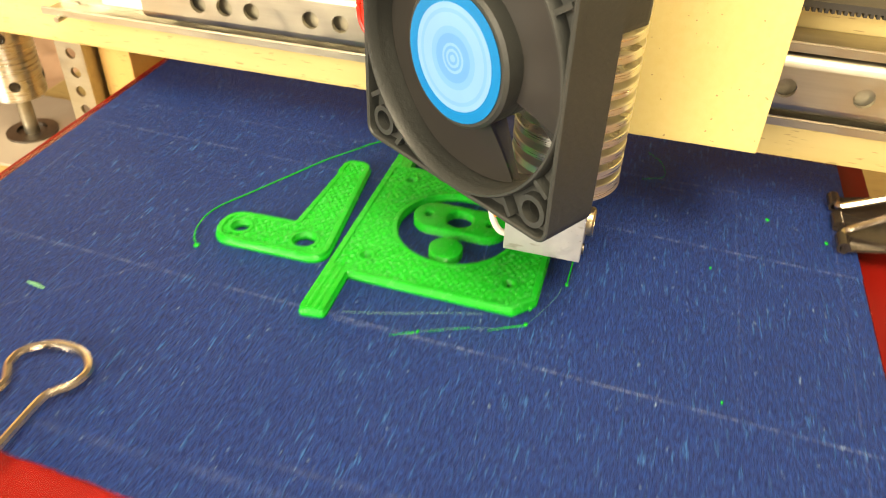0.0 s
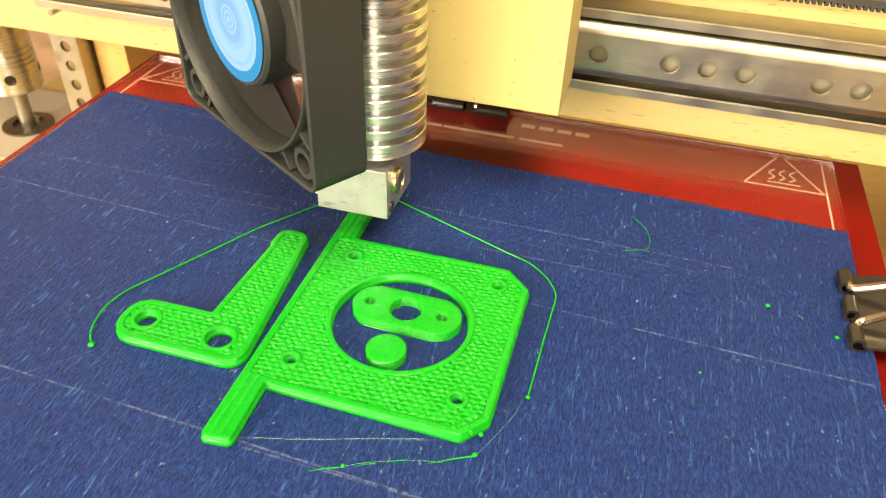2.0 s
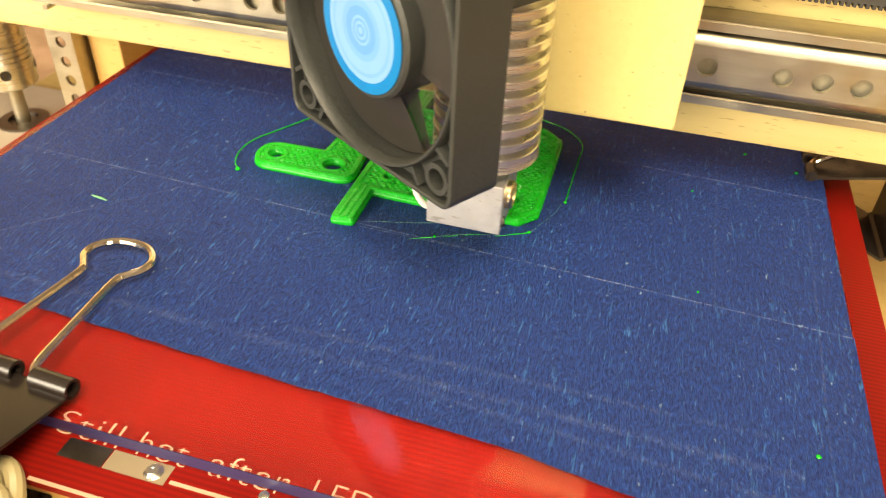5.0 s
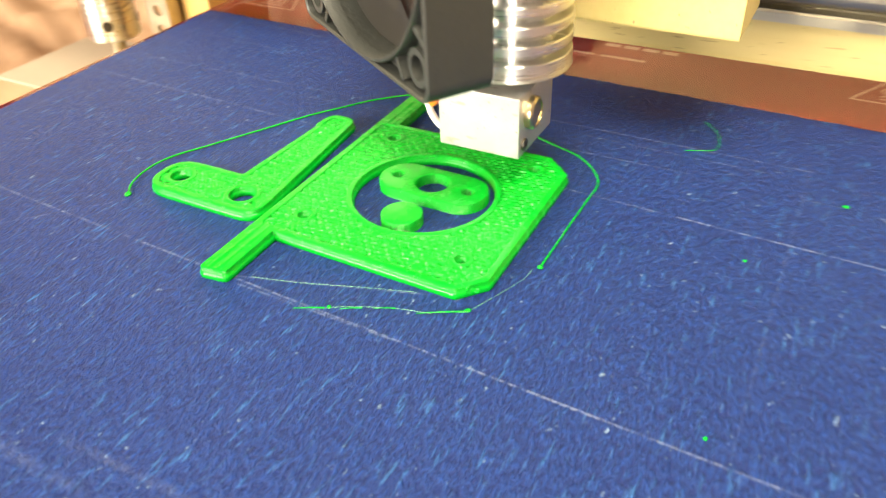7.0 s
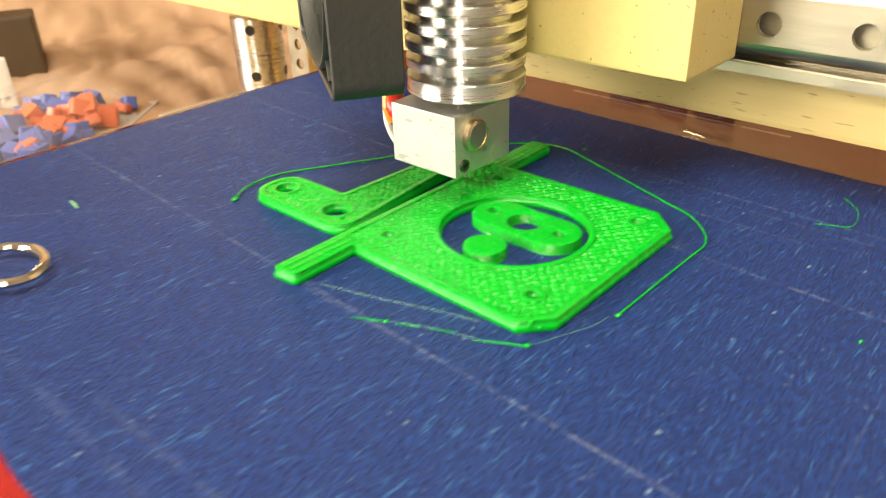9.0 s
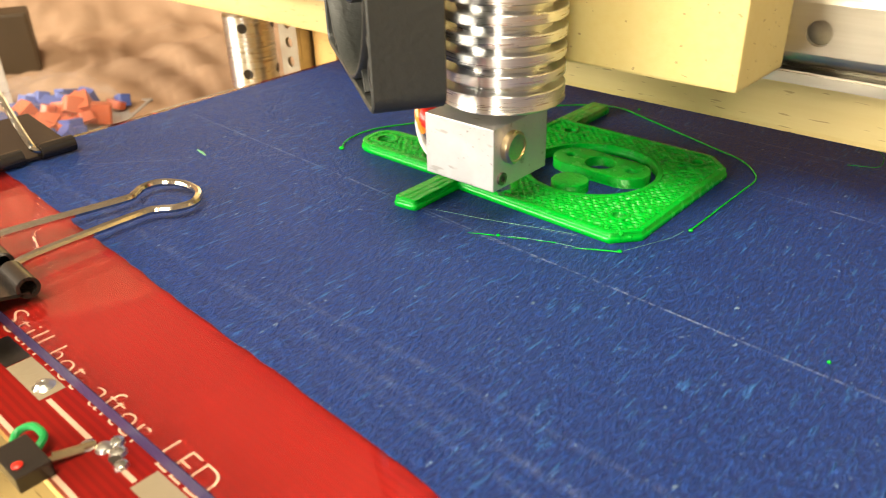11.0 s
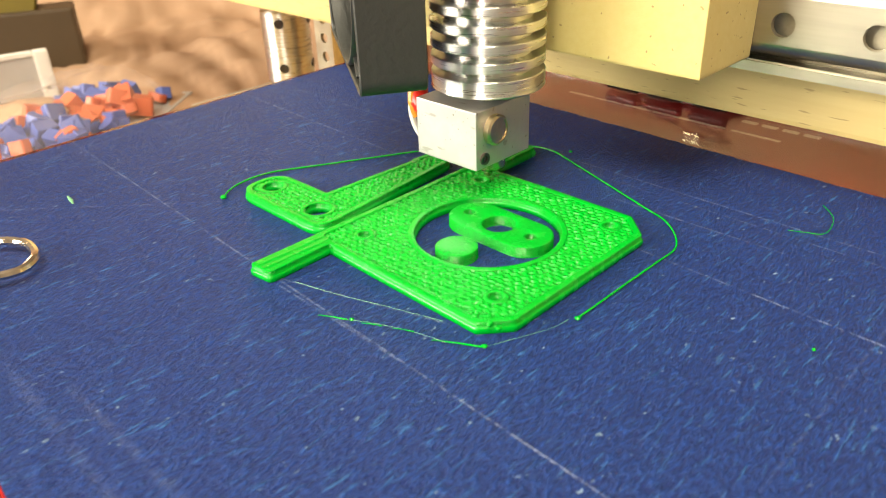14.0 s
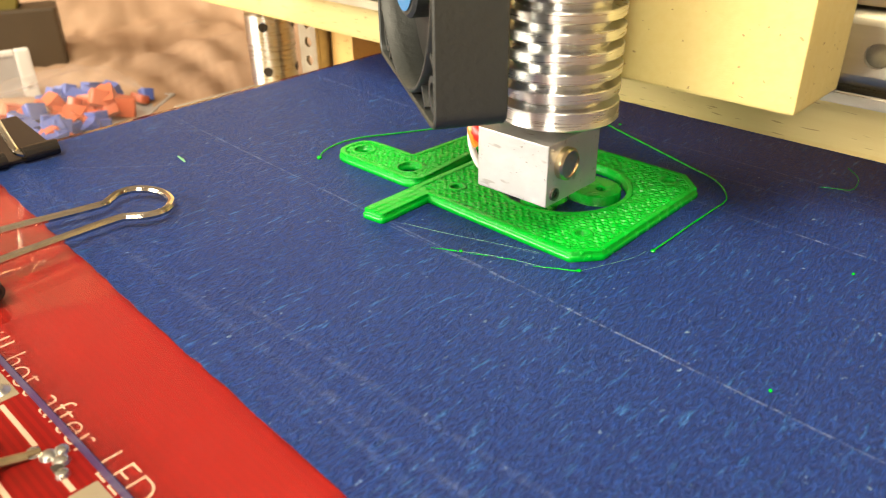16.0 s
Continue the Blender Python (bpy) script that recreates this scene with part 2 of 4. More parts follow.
def pcb_material():
    w = Mat("red_solder_mask", (0.20, 0.006, 0.003), 0.45, Specular_IOR_Level=0.12)
    w.tint(w.noise(20, lo=0.3, hi=0.7), (0.14, 0.004, 0.003), 0.6)
    wave = w.t.nodes.new("ShaderNodeTexWave")
    wave.bands_direction = "Y"
    wave.inputs["Scale"].default_value = 285
    wave.inputs["Distortion"].default_value = 0.3
    w.t.links.new(w.coord(), wave.inputs["Vector"])
    w.tint(w.ramp(wave.outputs[1], 0.35, 0.6), (0.095, 0.004, 0.003), 0.45)
    return w.m


def paper():
    w = Mat("brown_kraft_paper", (0.41, 0.255, 0.15), 0.7)
    w.tint(w.noise(9, lo=0.3, hi=0.7), (0.48, 0.32, 0.205), 0.7)
    w.tint(w.noise(160, (1, 1, 0.3), lo=0.3, hi=0.7), (0.36, 0.21, 0.115), 0.35)
    return w.m


PCB_RED = pcb_material()
KRAFT = paper()
# the spinning blades smear into a smoky disc
SMOKE_THIN = Mat("thin_smeared_blades", (0.024, 0.022, 0.019), 0.45, Alpha=0.35).m
SMOKE = Mat("smeared_dark_blades", (0.024, 0.022, 0.019), 0.45, Alpha=0.86).m
PALE_HAIR = plastic("pale_green_hair", (0.16, 0.42, 0.22), 0.4, 0.00001).m


# ---- mesh helpers, in millimetres ----
def part(name, bm, mat, parent=None, label="", smooth=False):
    """One bmesh in millimetres as one mesh object under a thing or a part."""
    bmesh.ops.scale(bm, vec=(0.001, 0.001, 0.001), verts=bm.verts)
    me = bpy.data.meshes.new(name)
    bm.to_mesh(me)
    bm.free()
    me.materials.append(mat)
    if smooth:
        me.shade_smooth()
        if smooth != "all":
            me.set_sharp_from_angle(angle=radians(35))
    ob = new(name, me)
    ob.parent = parent
    if label:
        ob["label"] = label
    return ob


def thing(name, x, y, z, label, category, rz=0, group="", kind=""):
    ob = new(name)
    ob.empty_display_size = 0.01
    ob.matrix_basis = pose(x / 1000, y / 1000, z / 1000, 0, 0, rz)
    return tagged(ob, label, category, group, kind)


def box(x0, x1, y0, y1, z0, z1, bev=0.0, bm=None):
    bm = bm or bmesh.new()
    vs = [bm.verts.new((x, y, z)) for z in (z0, z1) for x, y in ((x0, y0), (x1, y0), (x1, y1), (x0, y1))]
    fs = [bm.faces.new([vs[i] for i in f]) for f in ((3, 2, 1, 0), (4, 5, 6, 7), (0, 1, 5, 4), (1, 2, 6, 5), (2, 3, 7, 6), (3, 0, 4, 7))]
    if bev:
        bmesh.ops.bevel(bm, geom=list({e for f in fs for e in f.edges}), offset=bev, segments=2, affect="EDGES", profile=0.7)
    return bm


def loop_ring(n, r, cx=0.0, cy=0.0, a0=0.0):
    return [(cx + r * math.cos(a0 + 2 * math.pi * i / n), cy + r * math.sin(a0 + 2 * math.pi * i / n)) for i in range(n)]


def rounded(points, radius, n=5):
    """A closed outline with its corners rounded; radius: one number or one a corner."""
    out = []
    k = len(points)
    for i, p in enumerate(points):
        r = radius[i] if isinstance(radius, (list, tuple)) else radius
        p, a, b = Vector(p), Vector(points[i - 1]), Vector(points[(i + 1) % k])
        if r <= 0:
            out.append(tuple(p))
            continue
        u, v = (a - p).normalized(), (b - p).normalized()
        half = u.angle(v) / 2
        d = min(r / math.tan(half), (a - p).length * 0.49, (b - p).length * 0.49)
        p0, p1 = p + u * d, p + v * d
        for j in range(n + 1):
            s = j / n
            out.append(tuple(p0 * (1 - s) ** 2 + p * 2 * s * (1 - s) + p1 * s ** 2))
    return out


def offset_loop(loop, d):
    out = []
    k = len(loop)
    for i in range(k):
        a, b = Vector(loop[i - 1]), Vector(loop[(i + 1) % k])
        t = (b - a).normalized() if (b - a).length > 1e-9 else Vector((1, 0))
        out.append((loop[i][0] + t.y * d, loop[i][1] - t.x * d))
    return out


def prism(outer, holes, z0, z1, profile=None, bm=None, axis="z"):
    """A plate with holes: outer anticlockwise. profile: (share of height, outward shift) pairs up the walls."""
    bm = bm or bmesh.new()
    profile = profile or [(0, 0), (1, 0)]
    made = []
    caps = {0: [], len(profile) - 1: []}
    for loop, sign in [(outer, 1)] + [(h, -1) for h in holes]:
        rings = []
        for s, d in profile:
            pts = offset_loop(loop, d * sign) if d else loop
            z = z0 + (z1 - z0) * s
            rings.append([bm.verts.new((x, y, z)) for x, y in pts])
        made += [v for r in rings for v in r]
        k = len(loop)
        for a, b in zip(rings, rings[1:]):
            for i in range(k):
                q = [a[i], a[(i + 1) % k], b[(i + 1) % k], b[i]]
                bm.faces.new(q if sign > 0 else q[::-1])
        for c, r in ((0, rings[0]), (len(profile) - 1, rings[-1])):
            caps[c] += [bm.edges.get((r[i], r[(i + 1) % k])) for i in range(k)]
    for c, edges in caps.items():
        bmesh.ops.triangle_fill(bm, use_beauty=True, use_dissolve=False, edges=edges, normal=(0, 0, 1 if c else -1))
    if axis != "z":
        turn = Matrix.Rotation(radians(90), 4, "X") if axis == "y" else Matrix.Rotation(radians(90), 4, "Y")
        bmesh.ops.transform(bm, matrix=turn, verts=made)
    bmesh.ops.recalc_face_normals(bm, faces=bm.faces)
    return bm


def lathe(profile, cx=0.0, cy=0.0, n=48, bm=None, axis="z", at=(0, 0, 0)):
    """Turn (radius, height) pairs about an axis; closed at both ends."""
    bm = bm or bmesh.new()
    rings = []
    for r, z in profile:
        if r < 1e-6:
            rings.append([bm.verts.new((cx, cy, z))])
        else:
            rings.append([bm.verts.new((x, y, z)) for x, y in loop_ring(n, r, cx, cy)])
    for a, b in zip(rings, rings[1:]):
        for i in range(n):
            j = (i + 1) % n
            q = [a[i % len(a)], a[j % len(a)], b[j % len(b)], b[i % len(b)]]
            q = list(dict.fromkeys(q))
            if len(q) > 2:
                bm.faces.new(q)
    for r in (rings[0][::-1], rings[-1]):
        if len(r) > 2:
            bm.faces.new(r)
    if axis == "x":
        bmesh.ops.rotate(bm, cent=(0, 0, 0), matrix=Matrix.Rotation(radians(90), 3, "Y"), verts=bm.verts)
    if axis == "y":
        bmesh.ops.rotate(bm, cent=(0, 0, 0), matrix=Matrix.Rotation(radians(-90), 3, "X"), verts=bm.verts)
    bmesh.ops.translate(bm, vec=at, verts=bm.verts)
    bmesh.ops.recalc_face_normals(bm, faces=bm.faces)
    return bm


def smooth_line(points, steps=6, closed=False):
    """A Catmull-Rom line through the points."""
    p = [Vector(q) for q in points]
    out = []
    k = len(p)
    for i in range(k if closed else k - 1):
        a, b, c, d = (p[(i - 1) % k] if closed or i else p[0]), p[i], p[(i + 1) % k], (p[(i + 2) % k] if closed or i < k - 2 else p[-1])
        for j in range(steps):
            s = j / steps
            out.append(0.5 * (2 * b + (c - a) * s + (2 * a - 5 * b + 4 * c - d) * s * s + (3 * b - a - 3 * c + d) * s ** 3))
    return out if closed else out + [p[-1]]


def tube(points, radius, n=8, bm=None, flat=1.0):
    """A round wire along the points; radius: a number, or one a point."""
    bm = bm or bmesh.new()
    rings = []
    k = len(points)
    up = Vector((0, 0, 1))
    for i, p in enumerate(points):
        p = Vector(p)
        t = (Vector(points[min(i + 1, k - 1)]) - Vector(points[max(i - 1, 0)])).normalized()
        side = t.cross(up)
        side = side.normalized() if side.length > 1e-3 else Vector((1, 0, 0))
        top = side.cross(t)
        r = radius[i] if isinstance(radius, (list, tuple)) else radius
        rings.append([bm.verts.new(p + side * (r * math.cos(a)) + top * (r * flat * math.sin(a))) for a in (2 * math.pi * j / n for j in range(n))])
    for a, b in zip(rings, rings[1:]):
        for i in range(n):
            bm.faces.new([a[i], a[(i + 1) % n], b[(i + 1) % n], b[i]])
    bm.faces.new(rings[0][::-1])
    bm.faces.new(rings[-1])
    bmesh.ops.recalc_face_normals(bm, faces=bm.faces)
    return bm


def lettering(name, text, x0, x1, y, height, z, mat, parent):
    """Words in the built-in font, between x0 and x1, flat on z."""
    data = bpy.data.curves.new(name, "FONT")
    data.body, data.size, data.offset = text, 1.0, -0.018
    tmp = new(name, data)
    bpy.context.view_layer.update()
    me = bpy.data.meshes.new_from_object(tmp.evaluated_get(bpy.context.evaluated_depsgraph_get()))
    bpy.data.objects.remove(tmp)
    xs = [v.co.x for v in me.vertices]
    top = max(v.co.y for v in me.vertices)
    k = (x1 - x0) / (max(xs) - min(xs))
    for v in me.vertices:
        v.co = Vector(((x0 + (v.co.x - min(xs)) * k), y + v.co.y * height / top, z)) * 0.001
    me.materials.clear()
    me.materials.append(mat)
    ob = new(name, me)
    ob.parent = parent
    return ob


BED_THINGS = []


def bed_thing(name, x, y, z, label, category, rz=0, group=""):
    ob = thing(name, x, y, z, label, category, rz, group)
    BED_THINGS.append((ob, x, y, z, rz))
    return ob


# ---- the room ----
def room():
    for name, b in (("floor", (-1700, 1700, -1700, 1700, -850, -810)), ("ceiling", (-1700, 1700, -1700, 1700, 1500, 1540)),
                    ("wall_north", (-1700, 1700, 1700, 1740, -850, 1540)), ("wall_west", (-1740, -1700, -1740, 1740, -850, 1540)),
                    ("wall_east", (1700, 1740, -1740, 1740, -850, 1540))):
        tagged(part(name, box(*b), BROWN_WOOD if name == "floor" else PLASTER), kind="structure")
    bm = bmesh.new()
    for b in ((-1700, -1600, -1740, -1700, -850, 1540), (-300, 580, -1740, -1700, -850, 1540), (1020, 1700, -1740, -1700, -850, 1540),
              (-1600, -300, -1740, -1700, -850, 100), (-1600, -300, -1740, -1700, 1100, 1540),
              (580, 1020, -1740, -1700, -850, 200), (580, 1020, -1740, -1700, 1120, 1540)):
        box(*b, bm=bm)
    tagged(part("wall_south", bm, PLASTER), kind="structure")
    table = thing("table", 0, 0, -84, "brown wooden workbench top under the printer", "table")
    part("tabletop", box(-700, 700, -420, 620, 0, 24, 2), BROWN_WOOD, table)
    for x in (-660, 660):
        for y in (-380, 580):
            part("leg", box(x - 25, x + 25, y - 25, y + 25, -726, 0, 2), POST_WOOD, table)


# ---- the fixed machine frame ----
def machine_frame():
    base = thing("base_board", 0, 0, -60, "yellowish plywood base board of the printer", "board")
    part("panel", box(-186, 210, -190, 215, 0, 21, 1), YELLOW_PLY, base)
    beam = thing("gantry_beam", 0, 54, 10.8, "pale beech gantry beam carrying a steel drawer slide", "beam")
    part("rail", box(-330, 330, 0, 20, 0, 68, 1.2), BEECH, beam)
    for x in (-126, 150):
        post = thing("gantry_post", x, 92, -39, "pine post standing on the base board behind the beam", "post", group="gantry posts")
        part("upright", box(-2, 10, -17.9, 12, 0, 130, 0.8), POST_WOOD, post)
    back = thing("back_panel", 0, 175, -39, "brown plywood panel behind the print bed", "panel")
    # unseen upper part is added height, there for the glass to reflect brown
    part("panel", box(-125, 190, 0, 9, 0, 150, 1), BROWN_WOOD, back)
    # outer half of the drawer slide, screwed to the beam
    chan = thing("slide_channel", 0, 54, 23.4, "zinc-plated outer channel of a drawer slide on the beam", "rail")
    prof = [(0, 0), (0, 20), (-9.5, 20), (-9.5, 17.6), (-8.6, 17.6), (-8.6, 19), (-1.2, 19), (-1.2, 1), (-8.6, 1), (-8.6, 2.4), (-9.5, 2.4), (-9.5, 0)]
    bm = bmesh.new()
    ends = [[bm.verts.new((x, py, pz)) for py, pz in prof] for x in (-118, 240)]
    k = len(prof)
    for i in range(k):
        bm.faces.new([ends[0][i], ends[0][(i + 1) % k], ends[1][(i + 1) % k], ends[1][i]])
    bm.faces.new(ends[0])
    bm.faces.new(ends[1][::-1])
    bmesh.ops.recalc_face_normals(bm, faces=bm.faces)
    bmesh.ops.bevel(bm, geom=[e for e in bm.edges if abs(e.verts[0].co.x - e.verts[1].co.x) > 10], offset=0.35, segments=2, affect="EDGES")
    part("channel", bm, ZINC, chan, smooth=True)
    part("screw", lathe([(0.9, 0), (0.9, 9), (2.0, 9), (2.2, 10), (1.6, 11.2), (0, 11.4)], n=14, axis="y", at=(-112.5, -11, -0.4)), ZINC, chan, smooth=True)
    part("ball_cage", box(-110, 232, -7.6, -6.8, 6.4, 14.2, 0.2), CAGE, chan, "grey steel ball cage")
    # toothed belt along the top of the beam
    belt = thing("toothed_belt", 0, 53.9, 48.6, "black toothed rubber belt along the gantry beam", "belt")
    bm = box(-330, 330, -6, 0, 1.2, 2.6)
    for i in range(210):
        x = 10 + i * 1.27
        box(x, x + 0.7, -6, 0, 0.3, 1.2, bm=bm)
    part("band", bm, RUBBER, belt)
    # lead screw with its coupler and motor
    mot = thing("stepper_motor", -166, 74, -60, "stepper motor set in the base board under a coupler", "motor")
    part("body", box(-15, 15, -15, 15, 0, 21.6, 1.5), STEEL_DARK, mot)
    part("mount_plate", box(-48, 22, -22, 26, 21.1, 22.2, 0.3), PLATE_GREY, mot, "pale grey steel mounting plate")
    part("shaft", lathe([(2.6, 21), (2.6, 44)], n=20), ZINC, mot, smooth=True)
    part("collar", lathe([(9, 22.2), (9, 23.0), (5.2, 23.4), (5.2, 22.3)], n=28), STEEL_DARK, mot, smooth=True)
    prof = [(2.7, 38), (8.8, 38), (9.4, 38.6)]
    for i in range(4):
        z = 48 + i * 1.9
        prof += [(9.4, z), (8.7, z + 0.05), (8.7, z + 0.4), (9.4, z + 0.45)]
    prof += [(9.4, 65.4), (8.8, 66), (2.7, 66)]
    coup = part("coupler", lathe(prof, n=48), ALU, mot, "turned aluminium flexible coupler", smooth=True)
    for z in (44.2, 61.5):
        for turn in (0, 90):
            bm = lathe([(1.9, 0), (1.9, 0.5), (1.3, 0.55), (1.2, 0.45), (0, 0.45)], n=16, axis="x")
            a = radians(-50 + turn)
            bmesh.ops.rotate(bm, cent=(0, 0, 0), matrix=Matrix.Rotation(a, 3, "Z"), verts=bm.verts)
            bmesh.ops.translate(bm, vec=(9.0 * math.cos(a), 9.0 * math.sin(a), z), verts=bm.verts)
            part("set_screw", bm, CLIP_BLACK, coup, "dark grub screw", smooth=True)
    part("lead_screw", lathe([(2.4, 64)] + [(2.4 + 0.35 * (i % 2), 66.2 + i * 0.6) for i in range(110)], n=14), ZINC, mot, smooth=True)
    # perforated angle bracket
    br = thing("angle_bracket", -134, 68, -39, "zinc-plated perforated angle bracket beside the coupler", "bracket")
    holes = [loop_ring(16, 1.9, 0.2, 5 + i * 6.8) for i in range(7)]
    part("web", prism(rounded([(-5, 0), (5, 0), (5, 49), (-5, 49)], 0.6), holes, -1.2, 0, axis="y"), ZINC, br)
    part("flange", box(3.8, 5, 1.3, 12, 0, 49, 0.3), ZINC, br)


# ---- things far off ----
def kraft_sheet():
    bm = bmesh.new()
    nu, nv = 170, 140
    away, across, p0 = Vector((-0.906, 0.42, 0)), Vector((0.42, 0.906, 0)), Vector((-222, 62, 0))
    rows = []
    for j in range(nv + 1):
        s = 620 * j / nv
        if s < 210:
            v, z = s, 0
        elif s < 350:
            a = (s - 210) / 90
            v, z = 210 + 90 * math.sin(a), 90 * (1 - math.cos(a))
        else:
            v, z = 300 + (s - 350) * 0.02, 89 + (s - 350)
        row = []
        for i in range(nu + 1):
            u = -330 + 760 * i / nu
            q = Vector((u, s, 0))
            wob = 14 * noise.noise(Vector((u * 0.02, s * 0.02, 21)))
            fold = abs(noise.noise(Vector((u * 0.012 + s * 0.006, (s + wob) * 0.017, 3.1)))) * 10 + abs(noise.noise(Vector(((u + wob) * 0.05, s * 0.012 + u * 0.03, 7)))) * 5
            fold += abs(noise.noise(Vector((u * 0.09 - s * 0.05, (s + wob) * 0.06, 11)))) * 2.2 + noise.noise(q * 0.12) * 0.4
            p = p0 + away * (v - (0.75 * fold if s > 230 else 0)) + across * u
            row.append(bm.verts.new((p.x, p.y, z + (fold if s < 300 else 0.25 * fold) + 1)))
        rows.append(row)
    for a, b in zip(rows, rows[1:]):
        for i in range(nu):
            bm.faces.new([a[i], a[i + 1], b[i + 1], b[i]])
    low = min(v.co.z for v in bm.verts)
    bmesh.ops.translate(bm, vec=(0, 0, -low), verts=bm.verts)
    ob = thing("kraft_paper_sheet", 0, 0, -60, "crumpled brown kraft packing paper on the workbench", "packing paper")
    part("sheet", bm, KRAFT, ob, smooth="all")


def scrap(kind_no, rng):
    """A broken offcut: a slab, a wedge or a short curl with knocked-off corners."""
    bm = bmesh.new()
    sx, sy, sz = (rng.uniform(6, 11.5) for _ in range(3))
    if kind_no == 0:
        prism(rounded([(-sx / 2, -sy / 2), (sx / 2, -sy / 3), (sx / 2.6, sy / 2), (-sx / 3, sy / 2.4)], 1.4), [], 0, sz * 0.8, bm=bm)
    elif kind_no == 1:
        prism(rounded([(-sx / 2, -sy / 2), (sx / 2, -sy / 2), (sx / 2, sy / 4), (-sx / 4, sy / 2)], 1), [], 0, sz, bm=bm)
    else:
        prism(rounded([(-sx / 2, -sy / 3), (0, -sy / 2), (sx / 2, -sy / 4), (sx / 3, sy / 3), (-sx / 5, sy / 2)], 2), [], 0, sz * 0.6, bm=bm)
    tilt = Matrix.Rotation(rng.uniform(-0.5, 0.5), 3, "X") @ Matrix.Rotation(rng.uniform(-0.5, 0.5), 3, "Y")
    bmesh.ops.rotate(bm, cent=(0, 0, 0), matrix=tilt, verts=bm.verts)
    low = min(v.co.z for v in bm.verts)
    bmesh.ops.translate(bm, vec=(0, 0, -low), verts=bm.verts)
    return bm


def scrap_bin():
    rng = random.Random(5)
    tray = thing("scrap_tray", -270, 14, -60, "grey plastic tray heaped with printed plastic scraps", "tray", rz=40)
    part("bottom", box(-33, 33, -70, 70, 0, 2, 0.5), GREY_PLASTIC, tray)
    for b in ((-35, -33, -72, 72, 0, 3), (33, 35, -72, 72, 0, 3), (-33, 33, -72, -70, 0, 3), (-33, 33, 70, 72, 0, 3)):
        part("side", box(*b), GREY_PLASTIC, tray)
    turn = Matrix.Rotation(radians(40), 3, "Z")
    for i in range(110):
        x, y = rng.uniform(-26, 26), rng.uniform(-62, 62)
        layer = rng.random() * max(0.0, 1 - (x / 32) ** 2) * max(0.0, 1 - (y / 70) ** 2) if i > 30 else 0
        p = turn @ Vector((x, y, 0)) + Vector((-270, 14, 0))
        blue = noise.noise(Vector((x * 0.03, y * 0.03, 1.7))) + rng.uniform(-0.25, 0.25) > -0.12
        ob = thing("plastic_scrap", p.x, p.y, -58 + layer * 6, ("blue" if blue else "orange") + " printed plastic scrap in the tray", "plastic scrap",
                   rz=rng.uniform(0, 360), group="scraps in the tray")
        part("piece", scrap(i % 3, rng), SCRAP_BLUE if blue else SCRAP_ORANGE, ob)
    # thin crumpled bag lying loosely over the heap
    bag = thing("plastic_bag", -270, 14, -57, "clear crumpled plastic bag lying over the scraps", "plastic bag", rz=40)
    bm = bmesh.new()
    rows = []
    for j in range(25):
        e = j / 24 * math.pi / 2
        row = []
        for i in range(72):
            a = 2 * math.pi * i / 72
            fold = 1 + 0.10 * noise.noise(Vector((3 * math.cos(a), 3 * math.sin(a), e * 2))) + 0.05 * abs(noise.noise(Vector((9 * math.cos(a), 9 * math.sin(a), e * 6))))
            row.append(bm.verts.new((38 * math.cos(e) ** 0.7 * math.cos(a) * fold, 76 * math.cos(e) ** 0.7 * math.sin(a) * fold, 25 * math.sin(e) * fold)))
        rows.append(row)
    for p, q in zip(rows, rows[1:]):
        for i in range(72):
            bm.faces.new([p[i], p[(i + 1) % 72], q[(i + 1) % 72], q[i]])
    part("film", bm, BAG, bag, smooth="all")
    crate = thing("storage_crate", -352, 37, -60, "pale grey plastic crate behind the scrap tray", "crate", rz=76)
    part("side_panel", box(-80, 0, -2, 1, 2, 24, 0.8), GREY_PLASTIC, crate)
    part("side_panel", box(-80, -77, 1, 50, 2, 24, 0.8), GREY_PLASTIC, crate)
    part("bottom", box(-80, 0, -2, 50, 0, 2, 0.5), GREY_PLASTIC, crate)
    part("corner_post", box(-0.5, 7, -4, 3, 0, 27, 1.6), WHITE_SLEEVE, crate, "whitish rounded corner post")
    part("rim", box(-80, -0.6, -3, 1.5, 24.2, 27, 1.0), WHITE_SLEEVE, crate)
    roll = thing("tape_roll", -428, 50, -60, "yellow roll of tape standing behind the crate", "tape roll", rz=66)
    part("roll", lathe([(9, -9), (20, -9), (21, -8), (21, 8), (20, 9), (9, 9)], n=40, axis="y", at=(0, 0, 44)), YELLOW_CARD, roll, smooth=True)
    part("holder", box(-48, 40, -12, 12, 0, 36, 2), HOLDER_BROWN, roll, "dark brown holder block")


